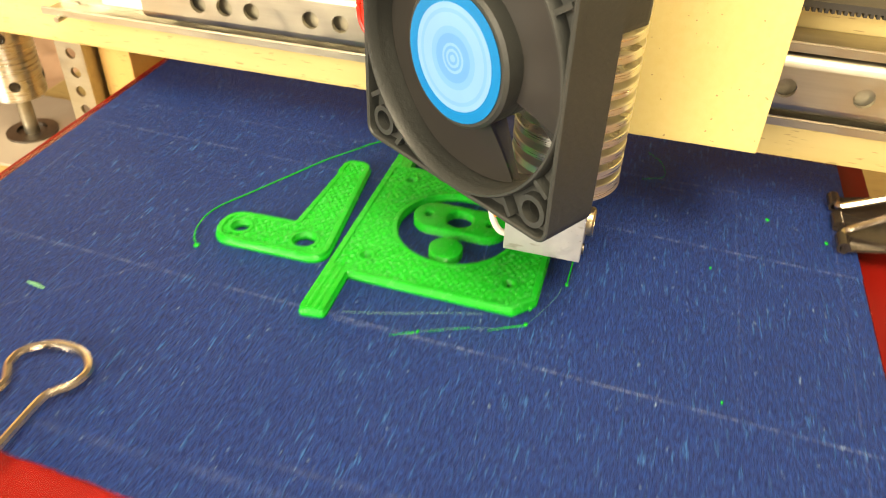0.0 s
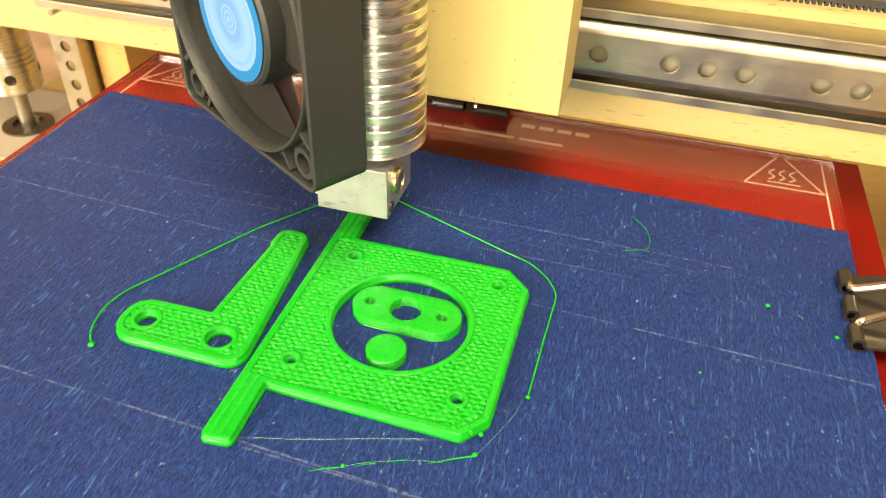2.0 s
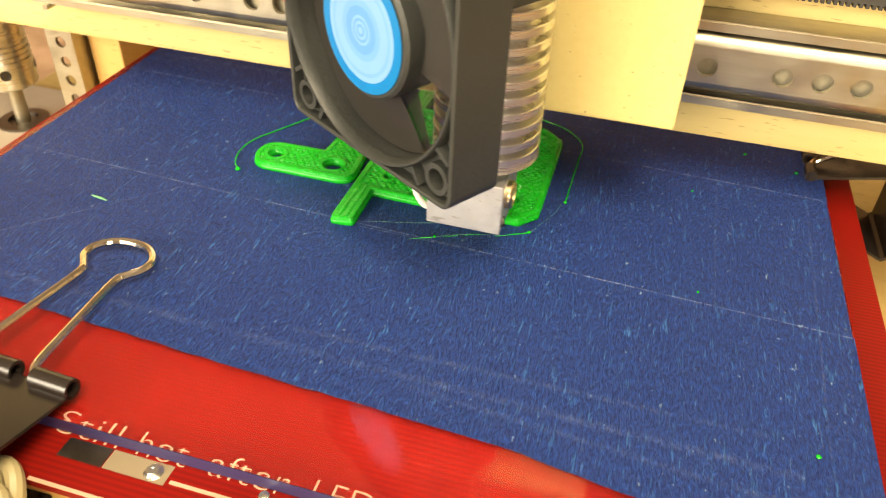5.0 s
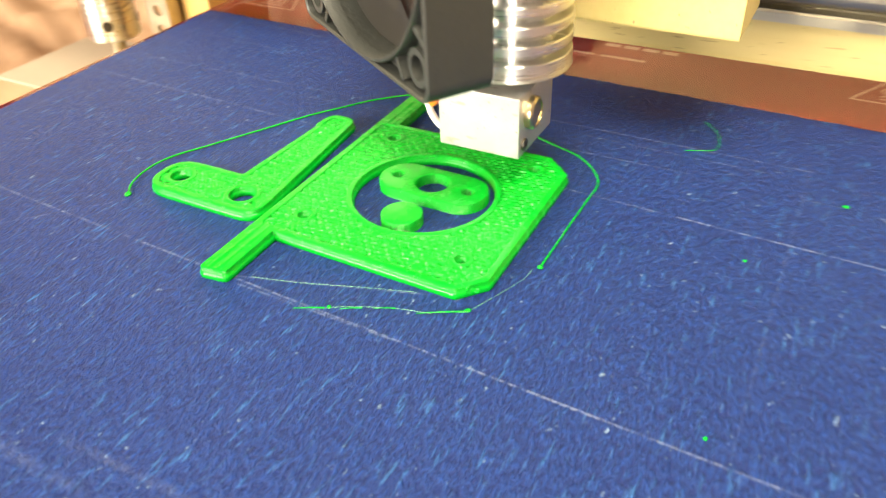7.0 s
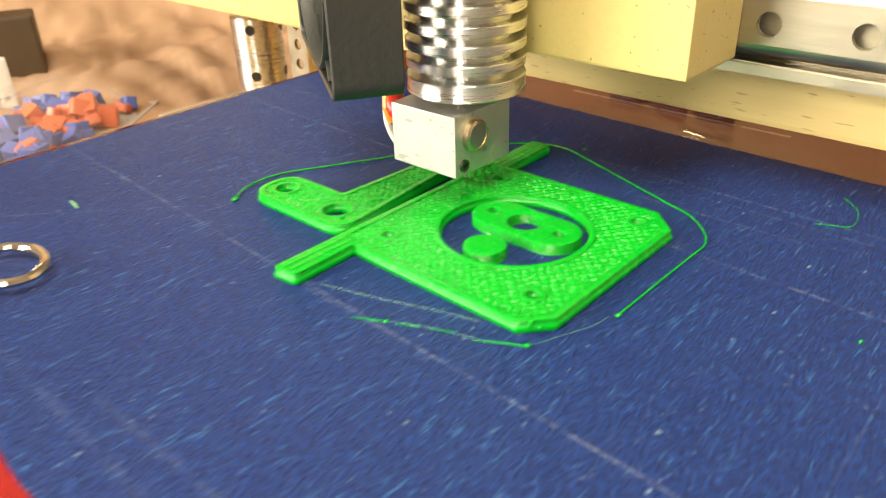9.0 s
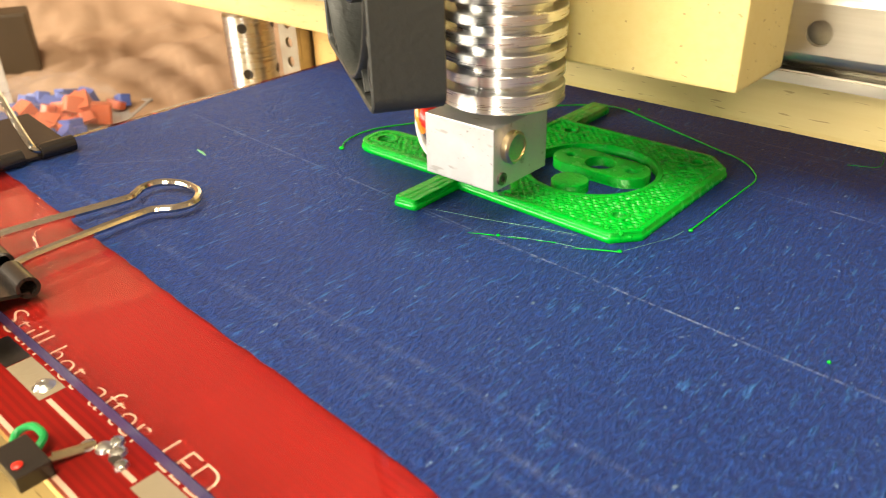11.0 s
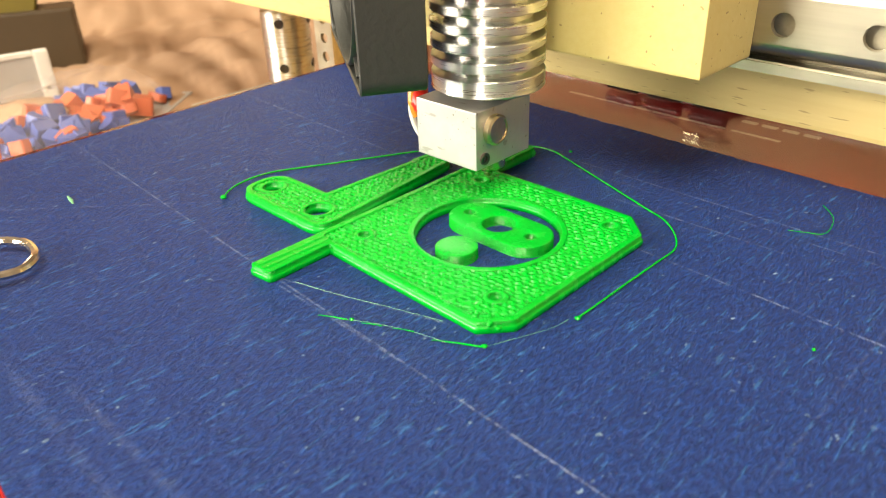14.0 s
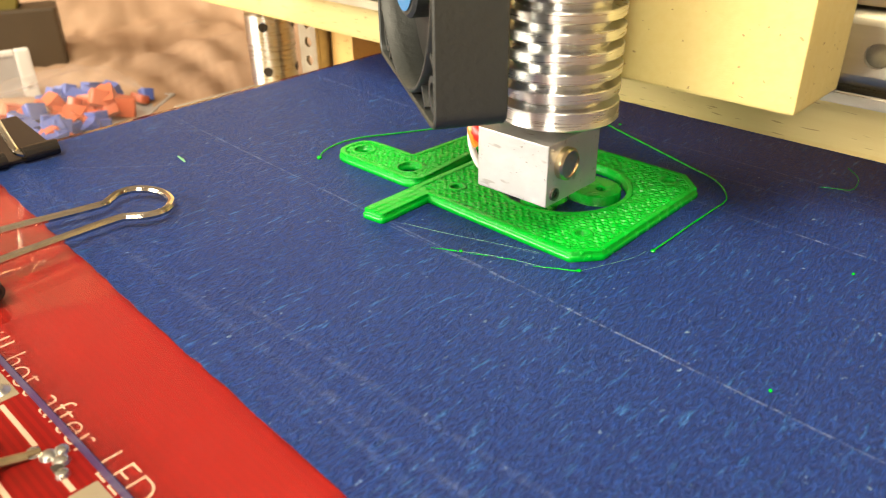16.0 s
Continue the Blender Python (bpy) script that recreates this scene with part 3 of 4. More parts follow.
# ---- the heated bed ----
def heated_bed():
    bed = bed_thing("heated_bed", 0, 0, -23, "red heated print bed under glass with blue masking tape", "print bed")
    part("board", box(-105, 114, -98, 112, 0, 13, 0.8), POST_WOOD, bed, "pale plywood carrier board")
    z = 18.2
    for x in (-100, 103):
        for y in (-94, 108):
            part("spacer", lathe([(3, 13), (3, z)], x, y, n=16), BRASS, bed)
    part("circuit_board", box(-108.2, 110.6, -102, 115, z, z + 1.6, 0.3), PCB_RED, bed, "red circuit board")
    top = z + 1.62
    silk = lambda name, bm: part(name, bm, SILK, bed)
    for word, x0, x1 in (("Still", -33.2, -21.1), ("hot", -17.4, -8.2), ("after", -4.1, 10.0),
                         ("LED", 14.1, 24.3), ("off", 28.2, 37.0)):
        lettering("lettering", word, x0, x1, -92.4, 4.0, top, SILK, bed)
    # maker's mark and web address, simplified to plain bars
    x = -30.0
    for w in (9, 9, 9, 2, 20, 2, 11):
        silk("mark_bar", box(x, x + w * 0.92, 95.0, 96.2, top - 0.01, top))
        x += w
    for a in (18, 23.2, 28.4, 33.6):
        silk("mark_bar", box(a, a + 4.0, 102.4, 104.4, top - 0.01, top))
    for sx in (1, -1):
        tri = [(sx * 89.3, 110.2), (sx * 79.5, 93.0), (sx * 99.2, 93.0)]
        bm = bmesh.new()
        for i in range(3):
            tube([(*tri[i], top), (*tri[(i + 1) % 3], top)], 0.3, 6, bm, 0.1)
        for k in (-2.6, 0, 2.6):
            tube(smooth_line([(sx * 89.3 + k - 1, 96.4, top), (sx * 89.3 + k + 0.5, 98, top), (sx * 89.3 + k - 0.7, 100, top), (sx * 89.3 + k + 0.8, 102, top)], 4), 0.28, 6, bm, 0.1)
        tube([(sx * 85.3, 95.2, top), (sx * 93.6, 95.2, top)], 0.28, 6, bm, 0.1)
        silk("warning_sign", bm)
        silk("border_line", box(sx * 99.9 - 0.25, sx * 99.9 + 0.25, 60, 112, top - 0.01, top))
    # pads, solder and small parts at the front edge
    part("bare_pad", box(-29.6, -21.2, -96.4, -92.6, top - 0.01, top + 0.02), STEEL_DARK, bed)
    for x0, x1 in ((-21, -9.6), (15.5, 28)):
        part("solder_pad", box(x0, x1, -96.4, -92.6, top - 0.01, top + 0.02), PAD, bed, "tinned solder pad")
        part("solder_blob", lathe([(1.7, top), (1.3, top + 0.25), (0.9, top + 0.7), (0.4, top + 0.75), (0, top + 0.5)], x0 + 8.6, -94.5, n=14), SOLDER, bed, smooth=True)
    silk("border_line", box(-8.9, 3.4, -95.8, -95.1, top - 0.01, top))
    silk("border_line", box(12.2, 15, -95.8, -95.1, top - 0.01, top))
    for x, y, r in ((4.6, -96.2, 1.1), (6.6, -95.1, 1.2), (6.9, -93.4, 1.1), (8.8, -94.3, 1.2), (11.3, -95.2, 1.0)):
        part("solder_blob", lathe([(r, top), (r * 0.8, top + 0.5), (0, top + 0.9)], x, y, n=12), SOLDER, bed, smooth=True)
    part("resistor", box(9.2, 11.6, -95.9, -94.6, top, top + 0.5, 0.1), STEEL_DARK, bed)
    silk("border_line", box(-31, 108, -101.9, -101.2, top - 0.01, top))
    plug = part("connector", box(-0.8, 6.6, -105.6, -101.2, top + 0.2, top + 2.6, 0.3), CLIP_BLACK, bed, "black wire connector")
    bm = tube(smooth_line([(-1, -103.4, top + 0.8), (-3, -101.8, top + 1.6), (-2, -100, top + 2.2), (0.8, -99.8, top + 2.0), (2, -101.6, top + 1.4)], 6), 0.55, 8)
    part("wire", bm, GREEN_DARK, plug, "green wire", smooth=True)
    for y in (-103, -104.6):
        part("pin", tube([(4.5, y + 2.5, top + 1.5), (5.4, y + 7.5, top + 0.5)], 0.4, 6), BRASS, plug)
    for k, (dx, dy) in enumerate(((0, 0), (-2.2, -2.8), (1.6, -4.6), (-4.6, 0.8))):
        line = [(-44 + dx, -108 + dy, top - 6), (-39 + dx, -103 + dy, top - 0.2), (-34.5 + dx, -101.5 + dy, top + 1.6), (-31 + dx, -104 + dy, top + 0.4), (-29 + dx, -109 + dy, top - 5)]
        part("power_wire", tube(smooth_line(line, 5), 1.5, 10), WIRE_CREAM, bed, "cream insulated supply wire", smooth=True)
    part("indicator", lathe([(0.7, 0), (0.7, 0.2), (0.4, 0.4), (0, 0.45)], 4.4, -104.4, n=14, at=(0, 0, top + 2.6)), RED, plug, "red indicator", smooth=True)
    glass = part("glass_plate", box(-103, 102.4, -91.8, 108, z + 1.8, 22.85, 0.25), GLASS, bed, "clear glass plate")
    glass.visible_shadow = False
    part("glass_edge", box(-102.8, 102.2, -91.92, -91.82, z + 1.85, 22.8), EDGE_BLUE, bed, "bluish ground glass edge")
    # pale strip paints the bright line light makes along the back edge
    part("glass_edge", box(-102.8, 102.2, 108.02, 108.12, 22.2, 22.8), WHITE_SLEEVE, bed, "back glass edge with its bright line painted pale")
    # three strips of tape, cut by hand at the front and back
    rng = random.Random(3)

    def strip(y_left, y_right, y2_left, y2_right, x0, x1, t, ragged):
        n = 60
        bend = lambda s: 0.68 * s if s < 0.7 and ragged < 0 else (0.476 + (s - 0.7) * 1.747 if ragged < 0 else s)
        low = [(x0 + (x1 - x0) * i / n, y_left + (y_right - y_left) * bend(i / n) + (rng.uniform(-0.2, 0.2) if ragged < 0 else 0)) for i in range(n + 1)]
        high = [(x1 - (x1 - x0) * i / n, y2_right + (y2_left - y2_right) * i / n + (rng.uniform(-0.25, 0.25) if ragged > 0 else 0)) for i in range(n + 1)]
        part("tape_strip", prism(low + high, [], 22.87, 22.87 + t), TAPE, bed)

    strip(32.3, 24.0, 80.5, 74.7, -101.4, 102.2, 0.13, 1)
    strip(-18.1, -27.4, 32.6, 24.3, -101.0, 102.0, 0.10, 0)
    strip(-66.9, -83.0, -17.8, -27.1, -100.8, 102.3, 0.13, -1)


# ---- printed pieces on the bed ----
def layers(n=10, bulge=0.09):
    prof = [(0, 0.12)]
    for i in range(n):
        prof += [((i + 0.5) / n, bulge), ((i + 0.95) / n, 0)]
    return prof[:-1] + [(0.93, 0.04), (0.985, -0.12), (1, -0.34)]


def inside(x, y, loop):
    hit = False
    k = len(loop)
    for i in range(k):
        (xa, ya), (xb, yb) = loop[i - 1], loop[i]
        if (ya > y) != (yb > y) and x < (xb - xa) * (y - ya) / (yb - ya) + xa:
            hit = not hit
    return hit


def infill(outer, holes, z, step=0.2, margin=1.5, hole_margin=1.3, turn=4):
    """The unfinished top: short wavy beads with pits between them, fading out at the solid rim."""
    segs = []
    for loop, m in [(outer, margin)] + [(h, hole_margin) for h in holes]:
        a = np.array(loop)
        segs.append((a, np.roll(a, -1, 0), m))
    lo, hi = np.min(np.array(outer), 0), np.max(np.array(outer), 0)
    gx, gy = np.arange(lo[0], hi[0], step), np.arange(lo[1], hi[1], step)
    bm = bmesh.new()
    ca, sa = math.cos(radians(turn)), math.sin(radians(turn))
    grid = {}
    for i, x in enumerate(gx):
        for j, y in enumerate(gy):
            if not inside(x, y, outer) or any(inside(x, y, h) for h in holes):
                continue
            fade = 1.0
            for a, b, m in segs:
                d = b - a
                s = np.clip(((x - a[:, 0]) * d[:, 0] + (y - a[:, 1]) * d[:, 1]) / np.maximum((d ** 2).sum(1), 1e-9), 0, 1)
                dist = np.sqrt(((x - a[:, 0] - s * d[:, 0]) ** 2 + (y - a[:, 1] - s * d[:, 1]) ** 2).min())
                fade = min(fade, (dist - m) / 0.35)
            if fade < -0.6:
                continue
            fade = max(0.0, min(1.0, fade))
            u, v = x * ca + y * sa, -x * sa + y * ca
            jit = noise.noise(Vector((x * 0.35, y * 0.35, 2)))
            fine = noise.noise(Vector((x * 1.7, y * 1.7, 5)))
            vv = v / 1.05 + 0.10 * jit
            row = math.floor(vv)
            uu = (u + 0.2 * jit) / 1.75 + 0.5 * (row % 2)
            cell = math.floor(uu)
            odd = noise.cell(Vector((cell + 0.5, row + 0.5, 3.5)))
            du, dv = uu - cell - 0.5 + 0.12 * (odd - 0.5), vv - row - 0.5 + 0.06 * fine
            skew = du + 0.35 * dv * (1 if row % 2 else -1)
            d2 = (abs(skew) / (0.36 + 0.10 * odd)) ** 1.3 + (abs(dv) / 0.42) ** 1.3
            pit = -(0.85 + 0.7 * odd) * max(0.0, 1 - d2) ** 0.6
            bead = 0.07 * noise.noise(Vector((x * 2.6, y * 2.6, 9)))
            grid[i, j] = bm.verts.new((x, y, z + 0.015 + fade * (pit + bead + 0.16)))
    for (i, j), v in list(grid.items()):
        q = [v, grid.get((i + 1, j)), grid.get((i + 1, j + 1)), grid.get((i, j + 1))]
        if all(q):
            bm.faces.new(q)
    return bm


def printed_pieces():
    h = 2.1
    # the square fan plate with a bar along one side
    corners = [(-10.5, -24.4), (-5.5, -23.8), (-5.8, -10.6), (30.6, -11.6), (34.5, -7.2), (34.4, 28.4), (29.2, 33.4), (-5.9, 33.6), (-6.2, 49.4), (-10.7, 49.2)]
    outer = rounded(corners, [0.8, 0.8, 0.5, 0.9, 0.9, 0.9, 0.9, 0.5, 0.8, 0.8], 4)
    cx, cy = 12.2, 11.9
    holes = [loop_ring(72, 13.6, cx, cy)] + [loop_ring(20, 1.35, cx + a, cy + b) for a in (-15.9, 15.9) for b in (-16.0, 16.0)]
    ob = bed_thing("printed_fan_plate", cx, cy, 0, "half-finished bright green printed square plate with a round opening", "printed part")
    move = lambda loop: [(x - cx, y - cy) for x, y in loop]
    deep = 0.75
    foot = [(0, 0.30), (0.12, 0.42), (0.55, 0.44), (0.8, 0.30), (0.95, 0.02), (1, 0.0)]
    body = part("body", prism(move(outer), [move(q) for q in holes], 0, h - deep, foot), GREEN, ob, smooth=True)
    pit_out = rounded([(-9.3, -9.5), (30.1, -10.5), (33.4, -6.8), (33.3, 28.0), (28.8, 32.3), (-9.4, 32.5)], 0.8, 4)
    rims = [loop_ring(72, 14.5, cx, cy)] + [loop_ring(20, 2.0, cx + a, cy + b) for a in (-15.9, 15.9) for b in (-16.0, 16.0)]
    part("rim", prism(move(outer), [move(pit_out)], h - deep, h, layers(4)), GREEN, ob, smooth=True)
    for r_out, r_in in zip(rims, holes):
        part("hole_rim", prism(move(r_out), [move(r_in)], h - deep, h, layers(4)), GREEN, ob, smooth=True)
    part("infill", infill(move(pit_out), [move(r) for r in rims], h - 0.28, margin=-0.2, hole_margin=-0.2), GREEN, ob, "open honeycomb-like infill", smooth="all")
    for y0, y1 in ((-23.8, -9.6), (32.6, 48.9)):
        for k in (-0.8, 0.8):
            line = [(-8.05 + k - cx + 0.002 * (y + 24), y - cy, h - 1.28 + 0.05 * math.sin(y * 0.8 + k)) for y in np.linspace(y0, y1, 16)]
            part("bar_bead", tube(line, 1.4, 14), GREEN, ob, smooth=True)
    # lumps where the nozzle started each layer
    rng = random.Random(8)
    for k in range(11):
        x, y, r = rng.uniform(28.6, 34.0), rng.uniform(-10.9, -8.6), rng.uniform(0.25, 0.55)
        part("seam_blob", lathe([(r * 0.9, -0.25), (r, 0), (r * 0.7, r * 0.4), (0, r * 0.55)], n=9), GREEN, ob, smooth=True).location = ((x - cx) / 1000, (y - cy) / 1000, (h - 0.1) / 1000)
    # the small flange inside the opening
    loop = [(6.4 + 5.1 * math.cos(a), 15.2 + 5.1 * math.sin(a)) for a in np.linspace(math.pi / 2, 3 * math.pi / 2, 24)]
    loop += [(18.5 + 5.1 * math.cos(a), 15.0 + 5.1 * math.sin(a)) for a in np.linspace(-math.pi / 2, math.pi / 2, 24)]
    small = [loop_ring(36, 3.3, 12.3, 15.1), loop_ring(18, 1.15, 4.7, 15.3), loop_ring(18, 1.15, 19.8, 15.0)]
    ob = bed_thing("printed_flange", 12.3, 15.1, 0, "bright green printed oval flange with three holes", "printed part")
    m2 = lambda l: [(x - 12.3, y - 15.1) for x, y in l]
    part("body", prism(m2(loop), [m2(q) for q in small], 0, h, layers()), GREEN, ob, smooth=True)
    ob = bed_thing("printed_disc", 12.1, 3.7, 0, "small round bright green printed disc", "printed part")
    part("body", prism(loop_ring(48, 3.75), [], 0, h, layers()), GREEN, ob, smooth=True)
    # the bent lever
    pts = [(-39.6, -8.1), (-11.9, -8.3), (-15.9, 32.0), (-22.4, 32.0), (-22.7, 26.4), (-22.2, 25.8), (-23.4, 2.5), (-39.6, 2.3)]
    outer = rounded(pts, [5.1, 4.2, 3.1, 3.1, 0.2, 0.2, 0.6, 5.0], 9)
    holes = [loop_ring(28, 2.25, -34.6, -2.8), loop_ring(32, 2.75, -18.8, -3.2)]
    ob = bed_thing("printed_lever", -24, 4, 0, "bright green printed L-shaped lever with two holes", "printed part")
    m3 = lambda l: [(x + 24, y - 4) for x, y in l]
    part("body", prism(m3(outer), [m3(q) for q in holes], 0, h - deep, foot), GREEN, ob, smooth=True)
    inner = offset_loop(rounded(pts, [5.1, 4.2, 3.1, 3.1, 0.6, 0.6, 0.9, 5.0], 9), -1.1)
    rims = [loop_ring(28, 2.95, -34.6, -2.8), loop_ring(32, 3.45, -18.8, -3.2)]
    part("rim", prism(m3(outer), [m3(inner)], h - deep, h, layers(4)), GREEN, ob, smooth=True)
    for r_out, r_in in zip(rims, holes):
        part("hole_rim", prism(m3(r_out), [m3(r_in)], h - deep, h - 0.02, layers(4)), GREEN, ob, smooth=True)
    part("infill", infill(m3(inner), [m3(r) for r in rims], h - 0.28, margin=-0.3, hole_margin=-0.2, turn=0), GREEN, ob, smooth="all")
    # the skirt line round the pieces
    ob = bed_thing("skirt_line", 0, 0, 0, "thin loose bead of green filament round the printed parts", "filament line")
    line = [(-41.6, -10.6), (-43.4, -8.6), (-45, -5), (-45.5, 0), (-44.3, 5), (-28.9, 32.5), (-20.2, 44.6), (-14.6, 50), (-9, 53.2), (-4, 53.6), (0, 52.2), (32.6, 39.4), (36.6, 36.2), (39.2, 32.6), (40.1, 29.5), (39.8, 1.7)]
    fine = []
    for (xa, ya), (xb, yb) in zip(line, line[1:]):
        n = max(1, round(math.hypot(xb - xa, yb - ya) / 5))
        fine += [(xa + (xb - xa) * i / n, ya + (yb - ya) * i / n) for i in range(n)]
    line = fine + [line[-1]]
    part("bead", tube(smooth_line([(x + 0.15 * noise.noise(Vector((x, y, 1))), y, 0.26) for x, y in line], 3), 0.18, 6), GREEN, ob, smooth=True)
    part("blob", lathe([(0.4, 0.1), (0.5, 0.3), (0.3, 0.5), (0, 0.6)], 39.8, 1.5, n=10), GREEN, ob, smooth=True)
    part("blob", lathe([(0.6, 0.1), (0.7, 0.4), (0.4, 0.7), (0, 0.8)], -41.6, -10.8, n=10), GREEN, ob, smooth=True)
    for a, b, r in (((8.7, -24.7), (13.2, -22.5), 0.10), ((15.5, -21.6), (18.6, -20.0), 0.07), ((20.2, -19.3), (23.4, -17.8), 0.07), ((26.8, -17.5), (33.8, -13.7), 0.12)):
        ob = bed_thing("filament_scrap", a[0], a[1], 0, "thin broken bit of green filament on the tape", "filament scrap", group="loose filament")
        bm = tube([(0, 0, 0.2), ((b[0] - a[0]) * 0.5, (b[1] - a[1]) * 0.5 + 0.15, 0.2), (b[0] - a[0], b[1] - a[1], 0.22)], [0.05, r, r * 1.3], 6)
        part("bead", bm, GREEN, ob, smooth=True)
    rng = random.Random(11)
    for x, y, r in ((82.7, 41.3, 0.55), (95.6, 35.5, 0.5), (92.6, -60.4, 0.5), (71.9, -22.8, 0.3), (69.5, 17.3, 0.3), (13.7, -22, 0.4), (33.8, -13.4, 0.5), (-1, 56, 0.45)):
        ob = bed_thing("plastic_crumb", x, y, 0, "tiny green plastic crumb stuck to the tape", "crumb", group="plastic crumbs")
        prof = [(r * 0.8, 0.08), (r, 0.25), (r * 0.5, 0.45), (0, 0.5)]
        part("crumb", lathe(prof, n=9), GREEN, ob, smooth=True)
    ob = bed_thing("plastic_crumb", -66, -33, 0, "short green smear stuck to the tape", "crumb", group="plastic crumbs", rz=-10)
    part("crumb", tube([(-2.4, 0, 0.15), (0, 0.1, 0.2), (2.4, 0, 0.15)], [0.2, 0.4, 0.2], 6, flat=0.4), PALE_HAIR, ob, smooth=True)
    for pts in ([(-2.6, -21.1), (6, -19.0), (15, -15.8), (24.7, -12.9)],
                [(33.8, -13.7), (35.7, -9.7), (38.3, -3.1), (38.9, 0.4)], [(13.2, -22.5), (17, -20.4), (24, -17.6), (29, -16.6)]):
        x0, y0 = pts[0]
        ob = bed_thing("filament_hair", x0, y0, 0, "fine stray green filament hair beside the print", "filament scrap")
        part("hair", tube(smooth_line([(x - x0, y - y0, 0.16 + 0.1 * (i % 2)) for i, (x, y) in enumerate(pts)], 5), 0.03, 5), PALE_HAIR, ob, smooth=True)
    ob = bed_thing("filament_hair", 54, 52, 0, "fine curled green filament hair on the tape", "filament scrap")
    part("hair", tube(smooth_line([(-2.2, -1.6, 0.2), (0.6, -0.4, 0.2), (3.2, 0.9, 0.25), (3.4, 4.0, 0.5), (2.0, 8.6, 0.4), (-1.4, 12.8, 0.2)], 6), 0.08, 5), GREEN, ob, smooth=True)


# ---- binder clips ----
def binder_clip(name, x, y, z, rz, width, handle, label, rise=5.5):
    """Lip along local x, jaws gripping towards +y, spine towards -y. handle: 'flat' over the bed, or 'up'."""
    ob = bed_thing(name, x, y, z, label, "binder clip", rz, "binder clips on the bed")
    w = width / 2
    depth, curl = 24.0, 1.9 if width > 28 else 1.5
    bm = bmesh.new()
    prof = [(0, 0.6), (-depth, rise), (-depth - 0.9, rise - 0.6), (-depth - 0.9, -rise - 13.4), (-depth, -rise - 14), (0, -8.6), (0, -9.2), (-depth - 0.2, -rise - 14.8),
            (-depth - 1.7, -rise - 13.8), (-depth - 1.7, rise), (-depth - 0.2, rise + 0.9), (0, 1.2)]
    ends = [[bm.verts.new((sx, py, pz)) for py, pz in prof] for sx in (-w, w)]
    k = len(prof)
    for i in range(k):
        bm.faces.new([ends[0][i], ends[0][(i + 1) % k], ends[1][(i + 1) % k], ends[1][i]])
    bm.faces.new(ends[0])
    bm.faces.new(ends[1][::-1])
    bmesh.ops.recalc_face_normals(bm, faces=bm.faces)
    part("body", bm, CLIP_BLACK, ob, smooth=True)
    third = (width - 8) / 3
    for i in range(3):
        x0 = -w + i * (third + 4)
        bm = lathe([(curl, 0), (curl, third), (curl - 0.6, third), (curl - 0.6, 0)], n=18, axis="x", at=(x0, 0, curl + 0.1))
        part("curl", bm, CLIP_BLACK, ob, smooth=True)
    x1, x2 = -w + third + 1.5, w - third - 1.5
    mid = (x1 + x2) / 2
    if handle == "flat":
        pts = [(x1 - 3, 0, 2), (x1 - 0.8, 0.6, 2.2), (x1, 3, 2.6), (x1 + 1.0, 12, 2.6), (x1 + 2.2, 24, 2.4), (x1 + 1.3, 26.5, 2.4), (x1 - 0.6, 29, 2.4), (x1 - 0.6, 32.4, 2.3),
               (mid - 3.2, 35.4, 2.2), (mid + 3.2, 35.4, 2.2), (x2 + 0.6, 32.4, 2.3), (x2 + 0.6, 29, 2.4), (x2 - 1.3, 26.5, 2.4), (x2 - 2.2, 24, 2.4), (x2 - 1, 12, 2.6), (x2, 3, 2.6), (x2 + 0.8, 0.6, 2.2), (x2 + 3, 0, 2)]
        pts = [(px, py * 1.068, pz) for px, py, pz in pts]
    else:
        lift = 0.62 if handle == "up" else 0.10
        base = [(x1 - 3, 0, 0), (x1 - 0.8, 0.6, 0), (x1, 3, 0), (x1 + 1.0, 12, 0), (x1 + 2.2, 24, 0), (x1 - 0.6, 29, 0), (x1 - 0.6, 32.4, 0), (mid, 35.6, 0), (x2 + 0.6, 32.4, 0), (x2 + 0.6, 29, 0),
                (x2 - 2.2, 24, 0), (x2 - 1, 12, 0), (x2, 3, 0), (x2 + 0.8, 0.6, 0), (x2 + 3, 0, 0)]
        a = radians(150 if handle == "back" else 118)
        pts = [(px, py * math.cos(a), 2.2 + py * math.sin(a)) for px, py, _ in base]
    part("handle", tube(smooth_line(pts, 5), 0.85, 8), NICKEL, ob, "shiny nickel wire handle", smooth=True)
    return ob


def clips():
    binder_clip("binder_clip", -48, -86, 0, -3.3, 32, "flat", "black binder clip with its wire handle laid over the tape")
    binder_clip("binder_clip", -92, -67, 0, -90, 32, "up", "black binder clip with its wire handle standing up", 3.2)
    binder_clip("binder_clip", 98.6, 44, 0, 90, 23, "back", "black binder clip with its wire handle folded out")
    binder_clip("binder_clip", -3.5, 102.4, 0, 180, 35, "back", "black binder clip at the back edge of the bed")


